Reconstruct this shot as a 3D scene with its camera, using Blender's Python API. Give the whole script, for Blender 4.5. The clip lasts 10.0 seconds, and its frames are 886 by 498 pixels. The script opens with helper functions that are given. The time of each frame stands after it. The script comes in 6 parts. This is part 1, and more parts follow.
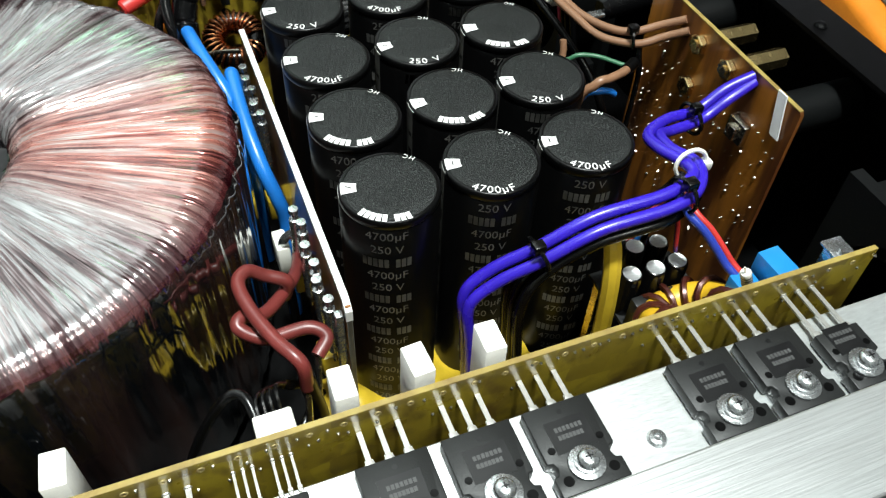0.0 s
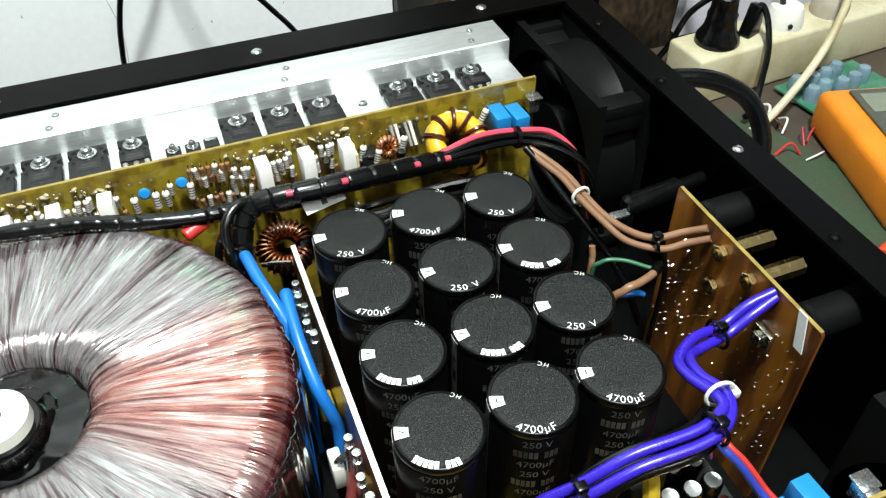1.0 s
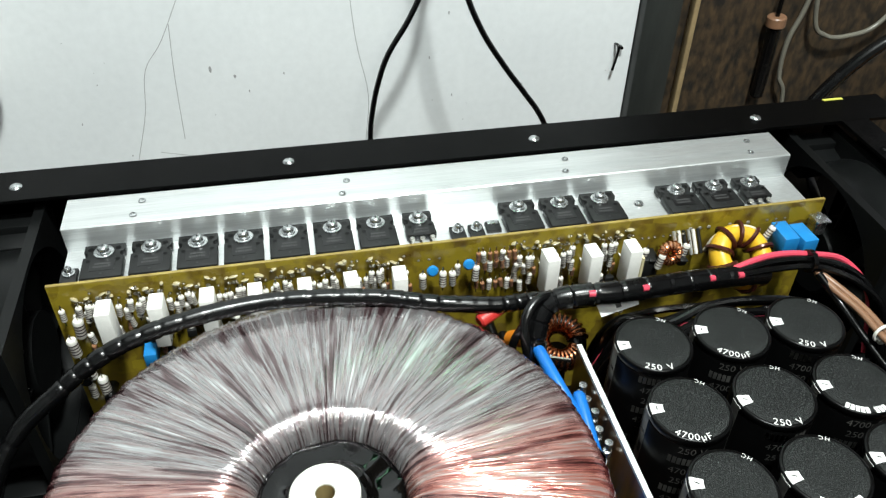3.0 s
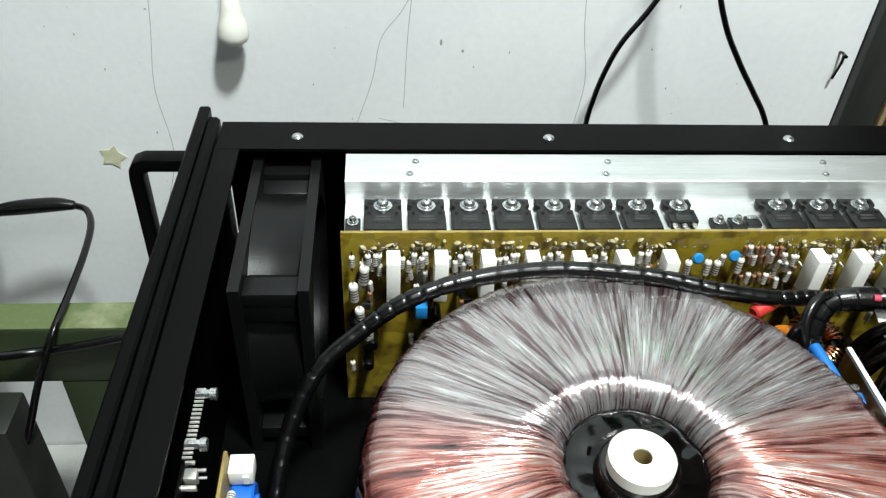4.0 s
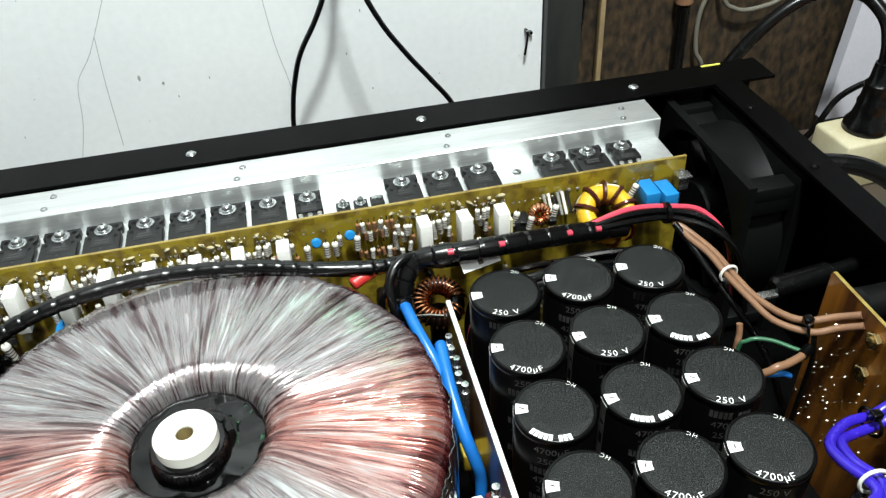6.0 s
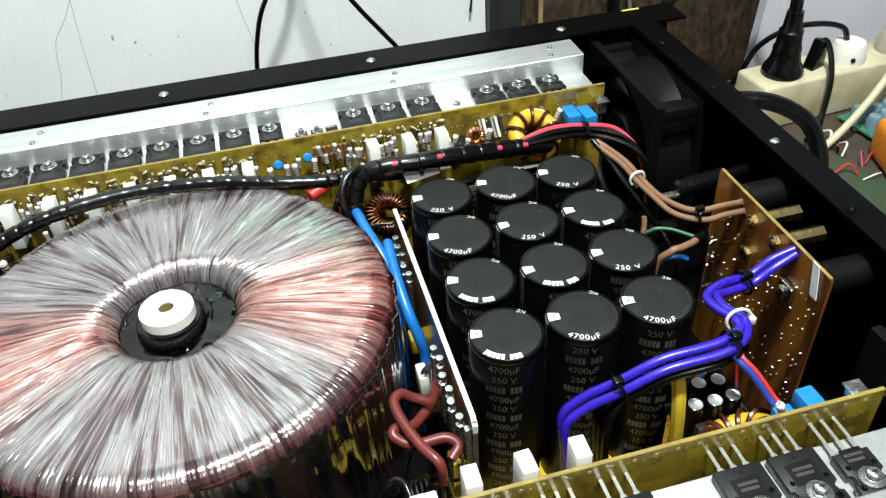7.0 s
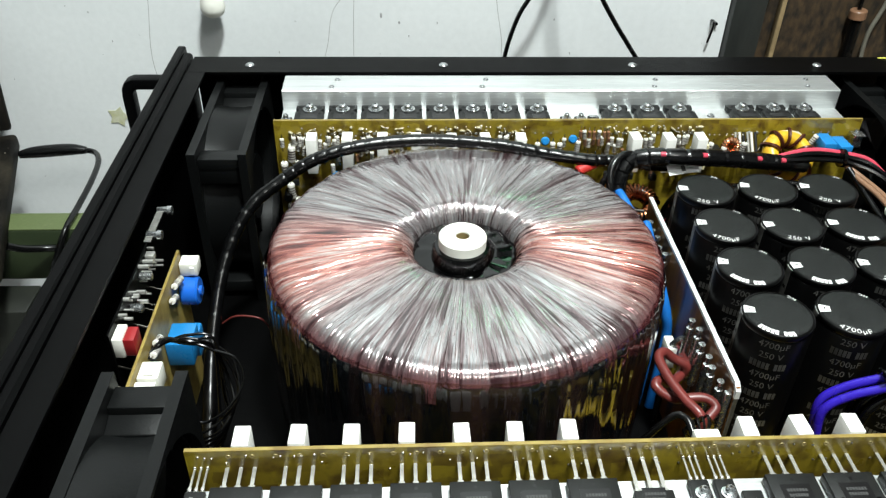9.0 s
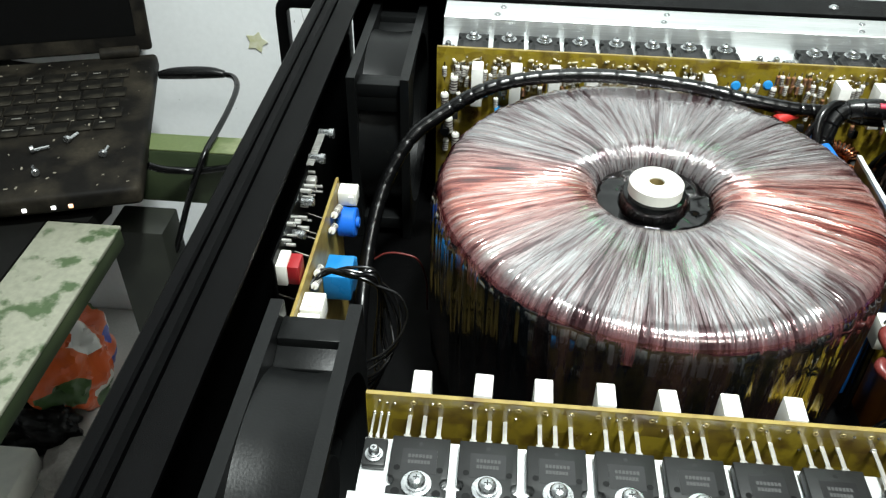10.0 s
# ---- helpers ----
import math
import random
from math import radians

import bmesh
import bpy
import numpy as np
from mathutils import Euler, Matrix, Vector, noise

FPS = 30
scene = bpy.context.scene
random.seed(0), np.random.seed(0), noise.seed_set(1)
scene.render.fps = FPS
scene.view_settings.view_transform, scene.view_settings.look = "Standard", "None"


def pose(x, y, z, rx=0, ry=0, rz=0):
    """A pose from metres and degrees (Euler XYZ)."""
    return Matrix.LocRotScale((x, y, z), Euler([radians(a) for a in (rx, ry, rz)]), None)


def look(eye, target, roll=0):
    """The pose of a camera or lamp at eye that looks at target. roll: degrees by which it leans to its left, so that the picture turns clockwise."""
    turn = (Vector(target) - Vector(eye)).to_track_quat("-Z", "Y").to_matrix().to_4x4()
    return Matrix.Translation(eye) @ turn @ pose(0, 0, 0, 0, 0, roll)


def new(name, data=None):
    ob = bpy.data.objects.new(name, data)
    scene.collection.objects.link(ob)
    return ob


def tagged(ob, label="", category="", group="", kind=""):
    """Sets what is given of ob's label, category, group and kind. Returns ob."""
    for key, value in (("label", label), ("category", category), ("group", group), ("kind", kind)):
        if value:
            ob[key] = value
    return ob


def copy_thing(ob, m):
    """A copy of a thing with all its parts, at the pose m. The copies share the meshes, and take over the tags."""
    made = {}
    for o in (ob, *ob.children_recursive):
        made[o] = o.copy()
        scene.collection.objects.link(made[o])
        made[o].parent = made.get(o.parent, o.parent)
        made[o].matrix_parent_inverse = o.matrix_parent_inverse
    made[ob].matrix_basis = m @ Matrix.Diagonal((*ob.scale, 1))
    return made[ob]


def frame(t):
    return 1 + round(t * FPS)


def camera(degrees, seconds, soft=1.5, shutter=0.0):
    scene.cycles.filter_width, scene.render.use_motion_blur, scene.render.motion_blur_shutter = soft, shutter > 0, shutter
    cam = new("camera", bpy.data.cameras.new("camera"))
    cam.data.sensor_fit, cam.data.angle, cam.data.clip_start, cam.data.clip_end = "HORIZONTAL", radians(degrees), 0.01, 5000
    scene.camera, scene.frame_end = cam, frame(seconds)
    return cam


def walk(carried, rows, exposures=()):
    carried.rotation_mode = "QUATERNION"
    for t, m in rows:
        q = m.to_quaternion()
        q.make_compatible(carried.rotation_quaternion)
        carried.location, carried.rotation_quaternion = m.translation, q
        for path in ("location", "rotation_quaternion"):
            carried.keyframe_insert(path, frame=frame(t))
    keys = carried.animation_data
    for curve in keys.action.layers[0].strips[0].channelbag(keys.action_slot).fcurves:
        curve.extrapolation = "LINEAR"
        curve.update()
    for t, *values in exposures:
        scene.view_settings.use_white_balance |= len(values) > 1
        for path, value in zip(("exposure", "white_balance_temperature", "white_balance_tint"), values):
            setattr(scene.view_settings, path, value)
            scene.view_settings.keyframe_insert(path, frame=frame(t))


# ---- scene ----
cam = camera(57.4, 10.0, soft=1.3)
PATH = [
    (0, (0.0917, -0.2509, 0.3132), (0.1970, -0.0071, 0.0141), 2.90),
    (0.5, (0.0987, -0.2401, 0.3230), (0.2042, 0.0125, 0.0314), 0.70),
    (1, (0.0954, -0.2228, 0.3722), (0.1969, 0.0503, 0.0982), -1.13),
    (1.5, (0.0838, -0.2169, 0.3818), (0.1833, 0.0686, 0.1199), -1.06),
    (2, (0.0672, -0.2114, 0.3872), (0.1595, 0.0777, 0.1266), -1.19),
    (2.5, (0.0512, -0.2004, 0.3905), (0.1308, 0.0955, 0.1333), -0.93),
    (3, (0.0030, -0.1776, 0.3826), (0.0696, 0.1259, 0.1307), 1.31),
    (3.2, (-0.0307, -0.1805, 0.3810), (0.0236, 0.1257, 0.1295), 1.67),
    (3.57, (-0.0721, -0.1758, 0.3790), (-0.0320, 0.1323, 0.1270), 2.80),
    (3.93, (-0.0987, -0.1783, 0.3801), (-0.0684, 0.1279, 0.1245), 3.32),
    (4.3, (-0.0927, -0.1818, 0.3800), (-0.0601, 0.1226, 0.1225), 3.05),
    (4.5, (-0.0810, -0.1802, 0.3762), (-0.0440, 0.1240, 0.1192), 2.72),
    (5, (-0.0387, -0.1855, 0.3758), (0.0145, 0.1173, 0.1199), 1.64),
    (5.5, (0.0131, -0.2055, 0.3829), (0.0742, 0.0993, 0.1311), -0.90),
    (5.7, (0.0422, -0.2143, 0.3845), (0.1003, 0.0927, 0.1348), -1.81),
    (6.07, (0.0724, -0.2389, 0.3884), (0.1297, 0.0688, 0.1393), -3.70),
    (6.43, (0.0806, -0.2721, 0.3897), (0.1362, 0.0343, 0.1387), -4.91),
    (6.8, (0.0704, -0.2984, 0.3862), (0.1323, 0.0063, 0.1346), -4.18),
    (7, (0.0686, -0.3138, 0.3880), (0.1365, -0.0107, 0.1359), -3.71),
    (7.5, (0.0357, -0.3321, 0.3736), (0.1227, -0.0315, 0.1245), -0.11),
    (8, (-0.0091, -0.3467, 0.3887), (0.0556, -0.0320, 0.1505), 2.06),
    (8.5, (-0.0372, -0.3450, 0.3813), (-0.0086, -0.0198, 0.1502), 1.71),
    (9, (-0.0315, -0.3575, 0.3790), (-0.0126, -0.0349, 0.1433), 1.38),
    (9.5, (-0.0692, -0.3505, 0.3701), (-0.0710, -0.0333, 0.1264), 1.40),
    (10, (-0.0791, -0.3307, 0.3467), (-0.1014, -0.0217, 0.0937), 1.11),
]
walk(cam, [(t, look(eye, target, roll)) for t, eye, target, roll in PATH],
     exposures=((0, -0.14), (0.5, 0.02), (1, -0.03), (2, -0.10), (3, -0.27), (4.5, -0.22), (5, -0.27), (5.5, -0.22), (7, -0.12), (8, -0.24), (9, -0.22), (9.5, -0.20), (10, -0.06)))

# ---- world and lights: a small workshop room, compact overhead lamp and an added fill ----
world = bpy.data.worlds.new("world")
world.use_nodes = True
world.node_tree.nodes["Background"].inputs[0].default_value = (0.75, 0.8, 0.9, 1)
world.node_tree.nodes["Background"].inputs[1].default_value = 0.008
scene.world = world
scene.view_settings.exposure = -0.12


def area_lamp(name, eye, target, sx, sy, watts, colour):
    data = bpy.data.lights.new(name, "AREA")
    data.shape, data.size, data.size_y = "RECTANGLE", sx, sy
    data.energy, data.color = watts, colour
    ob = new(name, data)
    ob.matrix_world = look(eye, target)
    return ob


area_lamp("ceiling_lamp", (0.15, -0.28, 1.42), (0.02, 0.05, 0.0), 0.13, 0.13, 46, (0.915, 0.99, 0.965))
# soft fill added out of view, no such lamp is known
area_lamp("fill_light", (0.5, -1.2, 1.80), (0.2, 0.1, 0.1), 0.5, 0.5, 18, (0.96, 0.98, 0.92))

# ---- materials ----
def rgb(c):
    return (*c, 1.0) if len(c) == 3 else c


def material(name, base, rough=0.5, metal=0.0, second=None, scale=60.0, grain=0.15, bump=0.0, bump_scale=400.0,
             stretch=(1, 1, 1), rough_var=0.12, coat=0.0, spec=0.5, trans=0.0, contrast=(0.35, 0.7), island=0.0):
    """Principled surface: two scales of colour variation, uneven gloss and fine relief."""
    m = bpy.data.materials.new(name)
    m.use_nodes = True
    nt = m.node_tree
    N, L = nt.nodes, nt.links
    b = N["Principled BSDF"]
    tc = N.new("ShaderNodeTexCoord")
    mp = N.new("ShaderNodeMapping")
    mp.inputs["Scale"].default_value = stretch
    L.new(tc.outputs["Object"], mp.inputs["Vector"])
    big = N.new("ShaderNodeTexNoise")
    big.inputs["Scale"].default_value, big.inputs["Detail"].default_value = scale, 5
    L.new(mp.outputs[0], big.inputs["Vector"])
    ramp = N.new("ShaderNodeValToRGB")
    ramp.color_ramp.elements[0].position, ramp.color_ramp.elements[1].position = contrast
    L.new(big.outputs["Fac"], ramp.inputs[0])
    mix = N.new("ShaderNodeMixRGB")
    second = second or tuple(v * (1 - grain) for v in base[:3])
    mix.inputs[1].default_value, mix.inputs[2].default_value = rgb(base), rgb(second)
    L.new(ramp.outputs[0], mix.inputs[0])
    fine = N.new("ShaderNodeTexNoise")
    fine.inputs["Scale"].default_value, fine.inputs["Detail"].default_value = bump_scale, 4
    L.new(mp.outputs[0], fine.inputs["Vector"])
    mul = N.new("ShaderNodeMixRGB")
    mul.blend_type = "MULTIPLY"
    mul.inputs[0].default_value = grain
    L.new(mix.outputs[0], mul.inputs[1])
    L.new(fine.outputs["Fac"], mul.inputs[2])
    L.new(mul.outputs[0], b.inputs["Base Color"])
    rr = N.new("ShaderNodeMapRange")
    rr.inputs["To Min"].default_value, rr.inputs["To Max"].default_value = max(0.02, rough - rough_var), min(1, rough + rough_var)
    L.new(big.outputs["Fac"], rr.inputs["Value"])
    L.new(rr.outputs[0], b.inputs["Roughness"])
    b.inputs["Metallic"].default_value = metal
    b.inputs["Specular IOR Level"].default_value = spec
    b.inputs["Coat Weight"].default_value = coat
    b.inputs["Coat Roughness"].default_value = 0.06
    b.inputs["Transmission Weight"].default_value = trans
    if bump:
        bp = N.new("ShaderNodeBump")
        bp.inputs["Strength"].default_value, bp.inputs["Distance"].default_value = bump, 0.0004
        L.new(fine.outputs["Fac"], bp.inputs["Height"])
        L.new(bp.outputs[0], b.inputs["Normal"])
    if island:
        oi = N.new("ShaderNodeObjectInfo")
        hs = N.new("ShaderNodeHueSaturation")
        mr = N.new("ShaderNodeMapRange")
        mr.inputs["To Min"].default_value, mr.inputs["To Max"].default_value = 1 - island, 1 + island
        L.new(oi.outputs["Random"], mr.inputs["Value"])
        L.new(mr.outputs[0], hs.inputs["Value"])
        L.new(mul.outputs[0], hs.inputs["Color"])
        L.new(hs.outputs[0], b.inputs["Base Color"])
    return m


BLACK_PAINT = material("black powder coat", (0.0011, 0.0011, 0.0012), 0.40, spec=0.07, bump=0.5, bump_scale=2500, grain=0.3, scale=30)
BLACK_SATIN = material("satin black anodised", (0.0014, 0.0014, 0.0016), 0.40, spec=0.06, bump=0.45, bump_scale=1800, grain=0.3, scale=25)
BLACK_PLASTIC = material("black fan plastic", (0.0046, 0.0050, 0.0051), 0.38, spec=0.19, bump=0.2, bump_scale=900, grain=0.2)
CABLE_BLACK = material("black cable sheath", (0.0022, 0.0022, 0.0024), 0.24, spec=0.4, grain=0.2, scale=80)
SLEEVE = material("black shrink sleeve", (0.0014, 0.0014, 0.0015), 0.32, grain=0.3, scale=90, spec=0.2)
CAP_TOP = material("speckled black disc", (0.0030, 0.0038, 0.0035), 0.46, spec=0.3, second=(0.074, 0.086, 0.080), grain=0.5, bump=1.0, bump_scale=2200, scale=1500, contrast=(0.565, 0.70))
# side print is a dimmer grey than the print on top
PRINT_SIDE = material("dim grey print", (0.135, 0.13, 0.12), 0.5, second=(0.036, 0.036, 0.034), scale=90, grain=0.3)
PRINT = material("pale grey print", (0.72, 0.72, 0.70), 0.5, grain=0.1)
ALU = material("brushed aluminium", (0.86, 0.88, 0.88), 0.42, 0.86, grain=0.4, second=(0.66, 0.685, 0.685), scale=110, contrast=(0.42, 0.7), stretch=(0.03, 1, 1), bump=0.35, bump_scale=1500, rough_var=0.14)
ALU_LEDGE = material("worn milled aluminium", (0.88, 0.90, 0.90), 0.42, 0.80, second=(0.68, 0.71, 0.71), grain=0.35, scale=60, stretch=(0.25, 1, 1), bump=0.25, bump_scale=900)
for metal in (ALU, ALU_LEDGE):
    # milling marks run along the bar, so highlights spread across it
    nodes = metal.node_tree.nodes
    across = nodes.new("ShaderNodeCombineXYZ")
    across.inputs[1].default_value, across.inputs[2].default_value = 1.0, 0.25
    metal.node_tree.links.new(across.outputs[0], nodes["Principled BSDF"].inputs["Tangent"])
    nodes["Principled BSDF"].inputs["Anisotropic"].default_value = 0.45
STEEL = material("zinc plated steel", (0.74, 0.76, 0.77), 0.26, 0.95, second=(0.46, 0.475, 0.48), grain=0.3, scale=500, bump=0.3, bump_scale=900)
LEAD = material("tinned lead", (0.70, 0.69, 0.65), 0.34, 0.75, grain=0.25, scale=300)
SOLDER = material("solder", (0.66, 0.62, 0.54), 0.24, 1.0, grain=0.3, scale=400)
BRASS = material("brass", (0.80, 0.60, 0.28), 0.25, 1.0, grain=0.2, scale=200)
EPOXY = material("matte black epoxy", (0.0085, 0.0090, 0.0090), 0.48, spec=0.40, grain=0.25, bump=0.12, bump_scale=1600)
EPOXY_DARK = material("laser mark panel", (0.0035, 0.0035, 0.004), 0.35, grain=0.2)
EPOXY_PRINT = material("faint grey mark", (0.045, 0.045, 0.045), 0.5)
def traced_board(name, bare, trace, dark):
    """Phenolic board: blocks of copper trace under lacquer, bare strips between them, amber flux stains."""
    m = material(name, bare, 0.30, second=dark, scale=45, grain=0.3, coat=0.6, contrast=(0.45, 0.68))
    nt = m.node_tree
    N, L = nt.nodes, nt.links
    b = N["Principled BSDF"]
    under = b.inputs["Base Color"].links[0].from_socket
    tc, sep, flat = N.new("ShaderNodeTexCoord"), N.new("ShaderNodeSeparateXYZ"), N.new("ShaderNodeCombineXYZ")
    L.new(tc.outputs["Object"], sep.inputs[0])
    L.new(sep.outputs[0], flat.inputs[0])
    L.new(sep.outputs[2], flat.inputs[1])
    brick = N.new("ShaderNodeTexBrick")
    brick.offset, brick.squash, brick.squash_frequency = 0.37, 0.55, 3
    for key, v in (("Scale", 1.0), ("Mortar Size", 0.0), ("Mortar Smooth", 0.0), ("Bias", -0.2), ("Brick Width", 0.0116), ("Row Height", 0.0085)):
        brick.inputs[key].default_value = v
    brick.inputs["Color1"].default_value, brick.inputs["Color2"].default_value, brick.inputs["Mortar"].default_value = rgb((1, 1, 1)), rgb((0, 0, 0)), rgb((0.3, 0.3, 0.3))
    wob = N.new("ShaderNodeTexNoise")
    wob.inputs["Scale"].default_value = 90
    L.new(tc.outputs["Object"], wob.inputs["Vector"])
    shift = N.new("ShaderNodeVectorMath")
    shift.operation = "MULTIPLY_ADD"
    shift.inputs[1].default_value = (0.010, 0.010, 0)
    L.new(wob.outputs["Color"], shift.inputs[0])
    L.new(flat.outputs[0], shift.inputs[2])
    L.new(shift.outputs[0], brick.inputs["Vector"])
    mix = N.new("ShaderNodeMixRGB")
    L.new(brick.outputs["Color"], mix.inputs[0])
    L.new(under, mix.inputs[1])
    mix.inputs[2].default_value = rgb(trace)
    flux = N.new("ShaderNodeTexNoise")
    flux.inputs["Scale"].default_value, flux.inputs["Detail"].default_value = 120, 4
    L.new(tc.outputs["Object"], flux.inputs["Vector"])
    ramp = N.new("ShaderNodeValToRGB")
    ramp.color_ramp.elements[0].position, ramp.color_ramp.elements[1].position = 0.50, 0.78
    L.new(flux.outputs["Fac"], ramp.inputs[0])
    stain = N.new("ShaderNodeMixRGB")
    L.new(ramp.outputs[0], stain.inputs[0])
    L.new(mix.outputs[0], stain.inputs[1])
    stain.inputs[2].default_value = rgb(dark)
    L.new(stain.outputs[0], b.inputs["Base Color"])
    bp = N.new("ShaderNodeBump")
    bp.inputs["Strength"].default_value, bp.inputs["Distance"].default_value = 0.5, 0.0005
    L.new(flux.outputs["Fac"], bp.inputs["Height"])
    L.new(bp.outputs[0], b.inputs["Coat Normal"])
    return m


PCB_OLIVE = traced_board("olive phenolic board", (0.165, 0.110, 0.013), (0.26, 0.195, 0.016), (0.060, 0.028, 0.009))
PCB_BROWN = material("brown phenolic board", (0.30, 0.110, 0.013), 0.36, second=(0.075, 0.022, 0.005), scale=85, contrast=(0.42, 0.60), grain=0.35, coat=0.35, stretch=(1, 1, 0.12))
PCB_EDGE = material("pale board edge", (0.33, 0.25, 0.065), 0.45, second=(0.20, 0.13, 0.03), grain=0.3, scale=120)
WHITE_CERAMIC = material("white cement block", (0.80, 0.79, 0.75), 0.65, grain=0.12, bump=0.3, bump_scale=900, scale=120)
WHITE_PLASTIC = material("white nylon", (0.80, 0.79, 0.72), 0.42, grain=0.1, scale=100)
WHITE_BOARD = material("white board", (0.74, 0.75, 0.74), 0.4, grain=0.15, scale=60)
COPPER = material("copper wire", (0.75, 0.30, 0.14), 0.25, 1.0, grain=0.3, scale=300)
YELLOW = material("yellow core paint", (0.72, 0.42, 0.02), 0.4, grain=0.2)
YELLOW_TAPE = material("yellow tape", (0.62, 0.42, 0.03), 0.3, grain=0.25, scale=40)
RED_WIRE = material("brown red cable", (0.17, 0.030, 0.026), 0.36, grain=0.3, scale=60)
RED = material("red plastic", (0.55, 0.035, 0.03), 0.4, grain=0.2)
ORANGE = material("orange plastic", (0.80, 0.24, 0.012), 0.45, grain=0.15, scale=30)
BLUE_CABLE = material("blue cable", (0.012, 0.16, 0.55), 0.32, grain=0.2, scale=50)
VIOLET_CABLE = material("violet blue cable", (0.030, 0.013, 0.40), 0.28, grain=0.2, scale=50)
DARK_BLUE = material("dark blue wire", (0.020, 0.045, 0.33), 0.35, grain=0.2, scale=50)
BEIGE_CABLE = material("tan cable", (0.25, 0.130, 0.072), 0.40, grain=0.25, scale=50)
BLUE_FILM = material("blue film capacitor", (0.014, 0.20, 0.50), 0.30, grain=0.15)
BLUE_CERAMIC = material("blue ceramic disc", (0.012, 0.13, 0.60), 0.3, grain=0.15)
RES_BODY = material("grey resistor body", (0.74, 0.72, 0.66), 0.35, grain=0.2)
RES_BROWN = material("brown resistor body", (0.33, 0.16, 0.08), 0.4, grain=0.2)
IVORY = material("ivory plastic", (0.58, 0.53, 0.36), 0.45, second=(0.36, 0.29, 0.14), scale=22, contrast=(0.45, 0.75), grain=0.2, bump=0.1, bump_scale=300)
GREEN_PCB = material("green circuit board", (0.025, 0.16, 0.085), 0.4, second=(0.10, 0.26, 0.18), scale=90, grain=0.3)
GREEN_MAT = material("dark green board", (0.030, 0.075, 0.038), 0.6, second=(0.05, 0.055, 0.03), scale=14, grain=0.4, bump=0.2)
RESIN = material("black potting resin", (0.0009, 0.0009, 0.0010), 0.06, rough_var=0.04, grain=0.2, bump=0.5, bump_scale=90, spec=0.35)

# ---- building tools ----
def part(name, bm, mat, parent=None, label="", smooth=True, angle=40):
    """One mesh object from a bmesh, under a thing or a part."""
    me = bpy.data.meshes.new(name)
    bm.to_mesh(me)
    bm.free()
    for mm in (mat if isinstance(mat, (list, tuple)) else [mat]):
        me.materials.append(mm)
    if smooth:
        me.shade_smooth()
        me.set_sharp_from_angle(angle=radians(angle))
    ob = new(name, me)
    if parent:
        ob.parent = parent
    if label:
        tagged(ob, label)
    return ob


def share(name, ob, m, parent):
    """Another object on the same mesh."""
    o = new(name, ob.data)
    o.matrix_basis = m
    o.parent = parent
    return o


def thing(name, label, category, group="", at=(0, 0, 0), rz=0.0, kind=""):
    e = new(name)
    e.empty_display_size = 0.01
    e.matrix_world = pose(*at, 0, 0, rz)
    return tagged(e, label, category, group, kind)


def box(x0, x1, y0, y1, z0, z1, bevel=0.0, seg=2, bm=None):
    b = bmesh.new()
    g = bmesh.ops.create_cube(b, size=1.0)
    for v in g["verts"]:
        v.co = ((x0 + x1) / 2 + v.co.x * (x1 - x0), (y0 + y1) / 2 + v.co.y * (y1 - y0), (z0 + z1) / 2 + v.co.z * (z1 - z0))
    if bevel:
        bmesh.ops.bevel(b, geom=b.edges[:], offset=bevel, segments=seg, affect="EDGES", profile=0.5)
    return merge(bm, b)


def merge(bm, b, m=None):
    """Adds bmesh b to bm, moved by m."""
    if m is not None:
        b.transform(m)
    if bm is None:
        return b
    tmp = bpy.data.meshes.new("tmp")
    b.to_mesh(tmp)
    b.free()
    bm.from_mesh(tmp)
    bpy.data.meshes.remove(tmp)
    return bm


def lathe(profile, seg=32, bm=None, at=(0, 0, 0), closed=False):
    """Turns (r, z) points about z. Ends with r = 0 close themselves."""
    b = bmesh.new()
    rings = []
    for r, z in profile:
        if r < 1e-7:
            rings.append([b.verts.new((at[0], at[1], at[2] + z))])
        else:
            rings.append([b.verts.new((at[0] + r * math.cos(2 * math.pi * i / seg), at[1] + r * math.sin(2 * math.pi * i / seg), at[2] + z)) for i in range(seg)])
    pairs = list(zip(rings, rings[1:])) + ([(rings[-1], rings[0])] if closed else [])
    for a, c in pairs:
        for i in range(seg):
            j = (i + 1) % seg
            if len(a) == 1 and len(c) == 1:
                continue
            if len(a) == 1:
                b.faces.new((a[0], c[j], c[i]))
            elif len(c) == 1:
                b.faces.new((a[i], a[j], c[0]))
            else:
                b.faces.new((a[i], a[j], c[j], c[i]))
    bmesh.ops.recalc_face_normals(b, faces=b.faces[:])
    return merge(bm, b)


def rod(p0, p1, r, seg=10, bm=None, bevel=0.0):
    p0, p1 = Vector(p0), Vector(p1)
    n = (p1 - p0).length
    prof = [(0, 0), (r, 0), (r, n), (0, n)] if not bevel else [(0, 0), (r - bevel, 0), (r, bevel), (r, n - bevel), (r - bevel, n), (0, n)]
    b = lathe(prof, seg)
    return merge(bm, b, Matrix.Translation(p0) @ (p1 - p0).to_track_quat("Z", "Y").to_matrix().to_4x4())


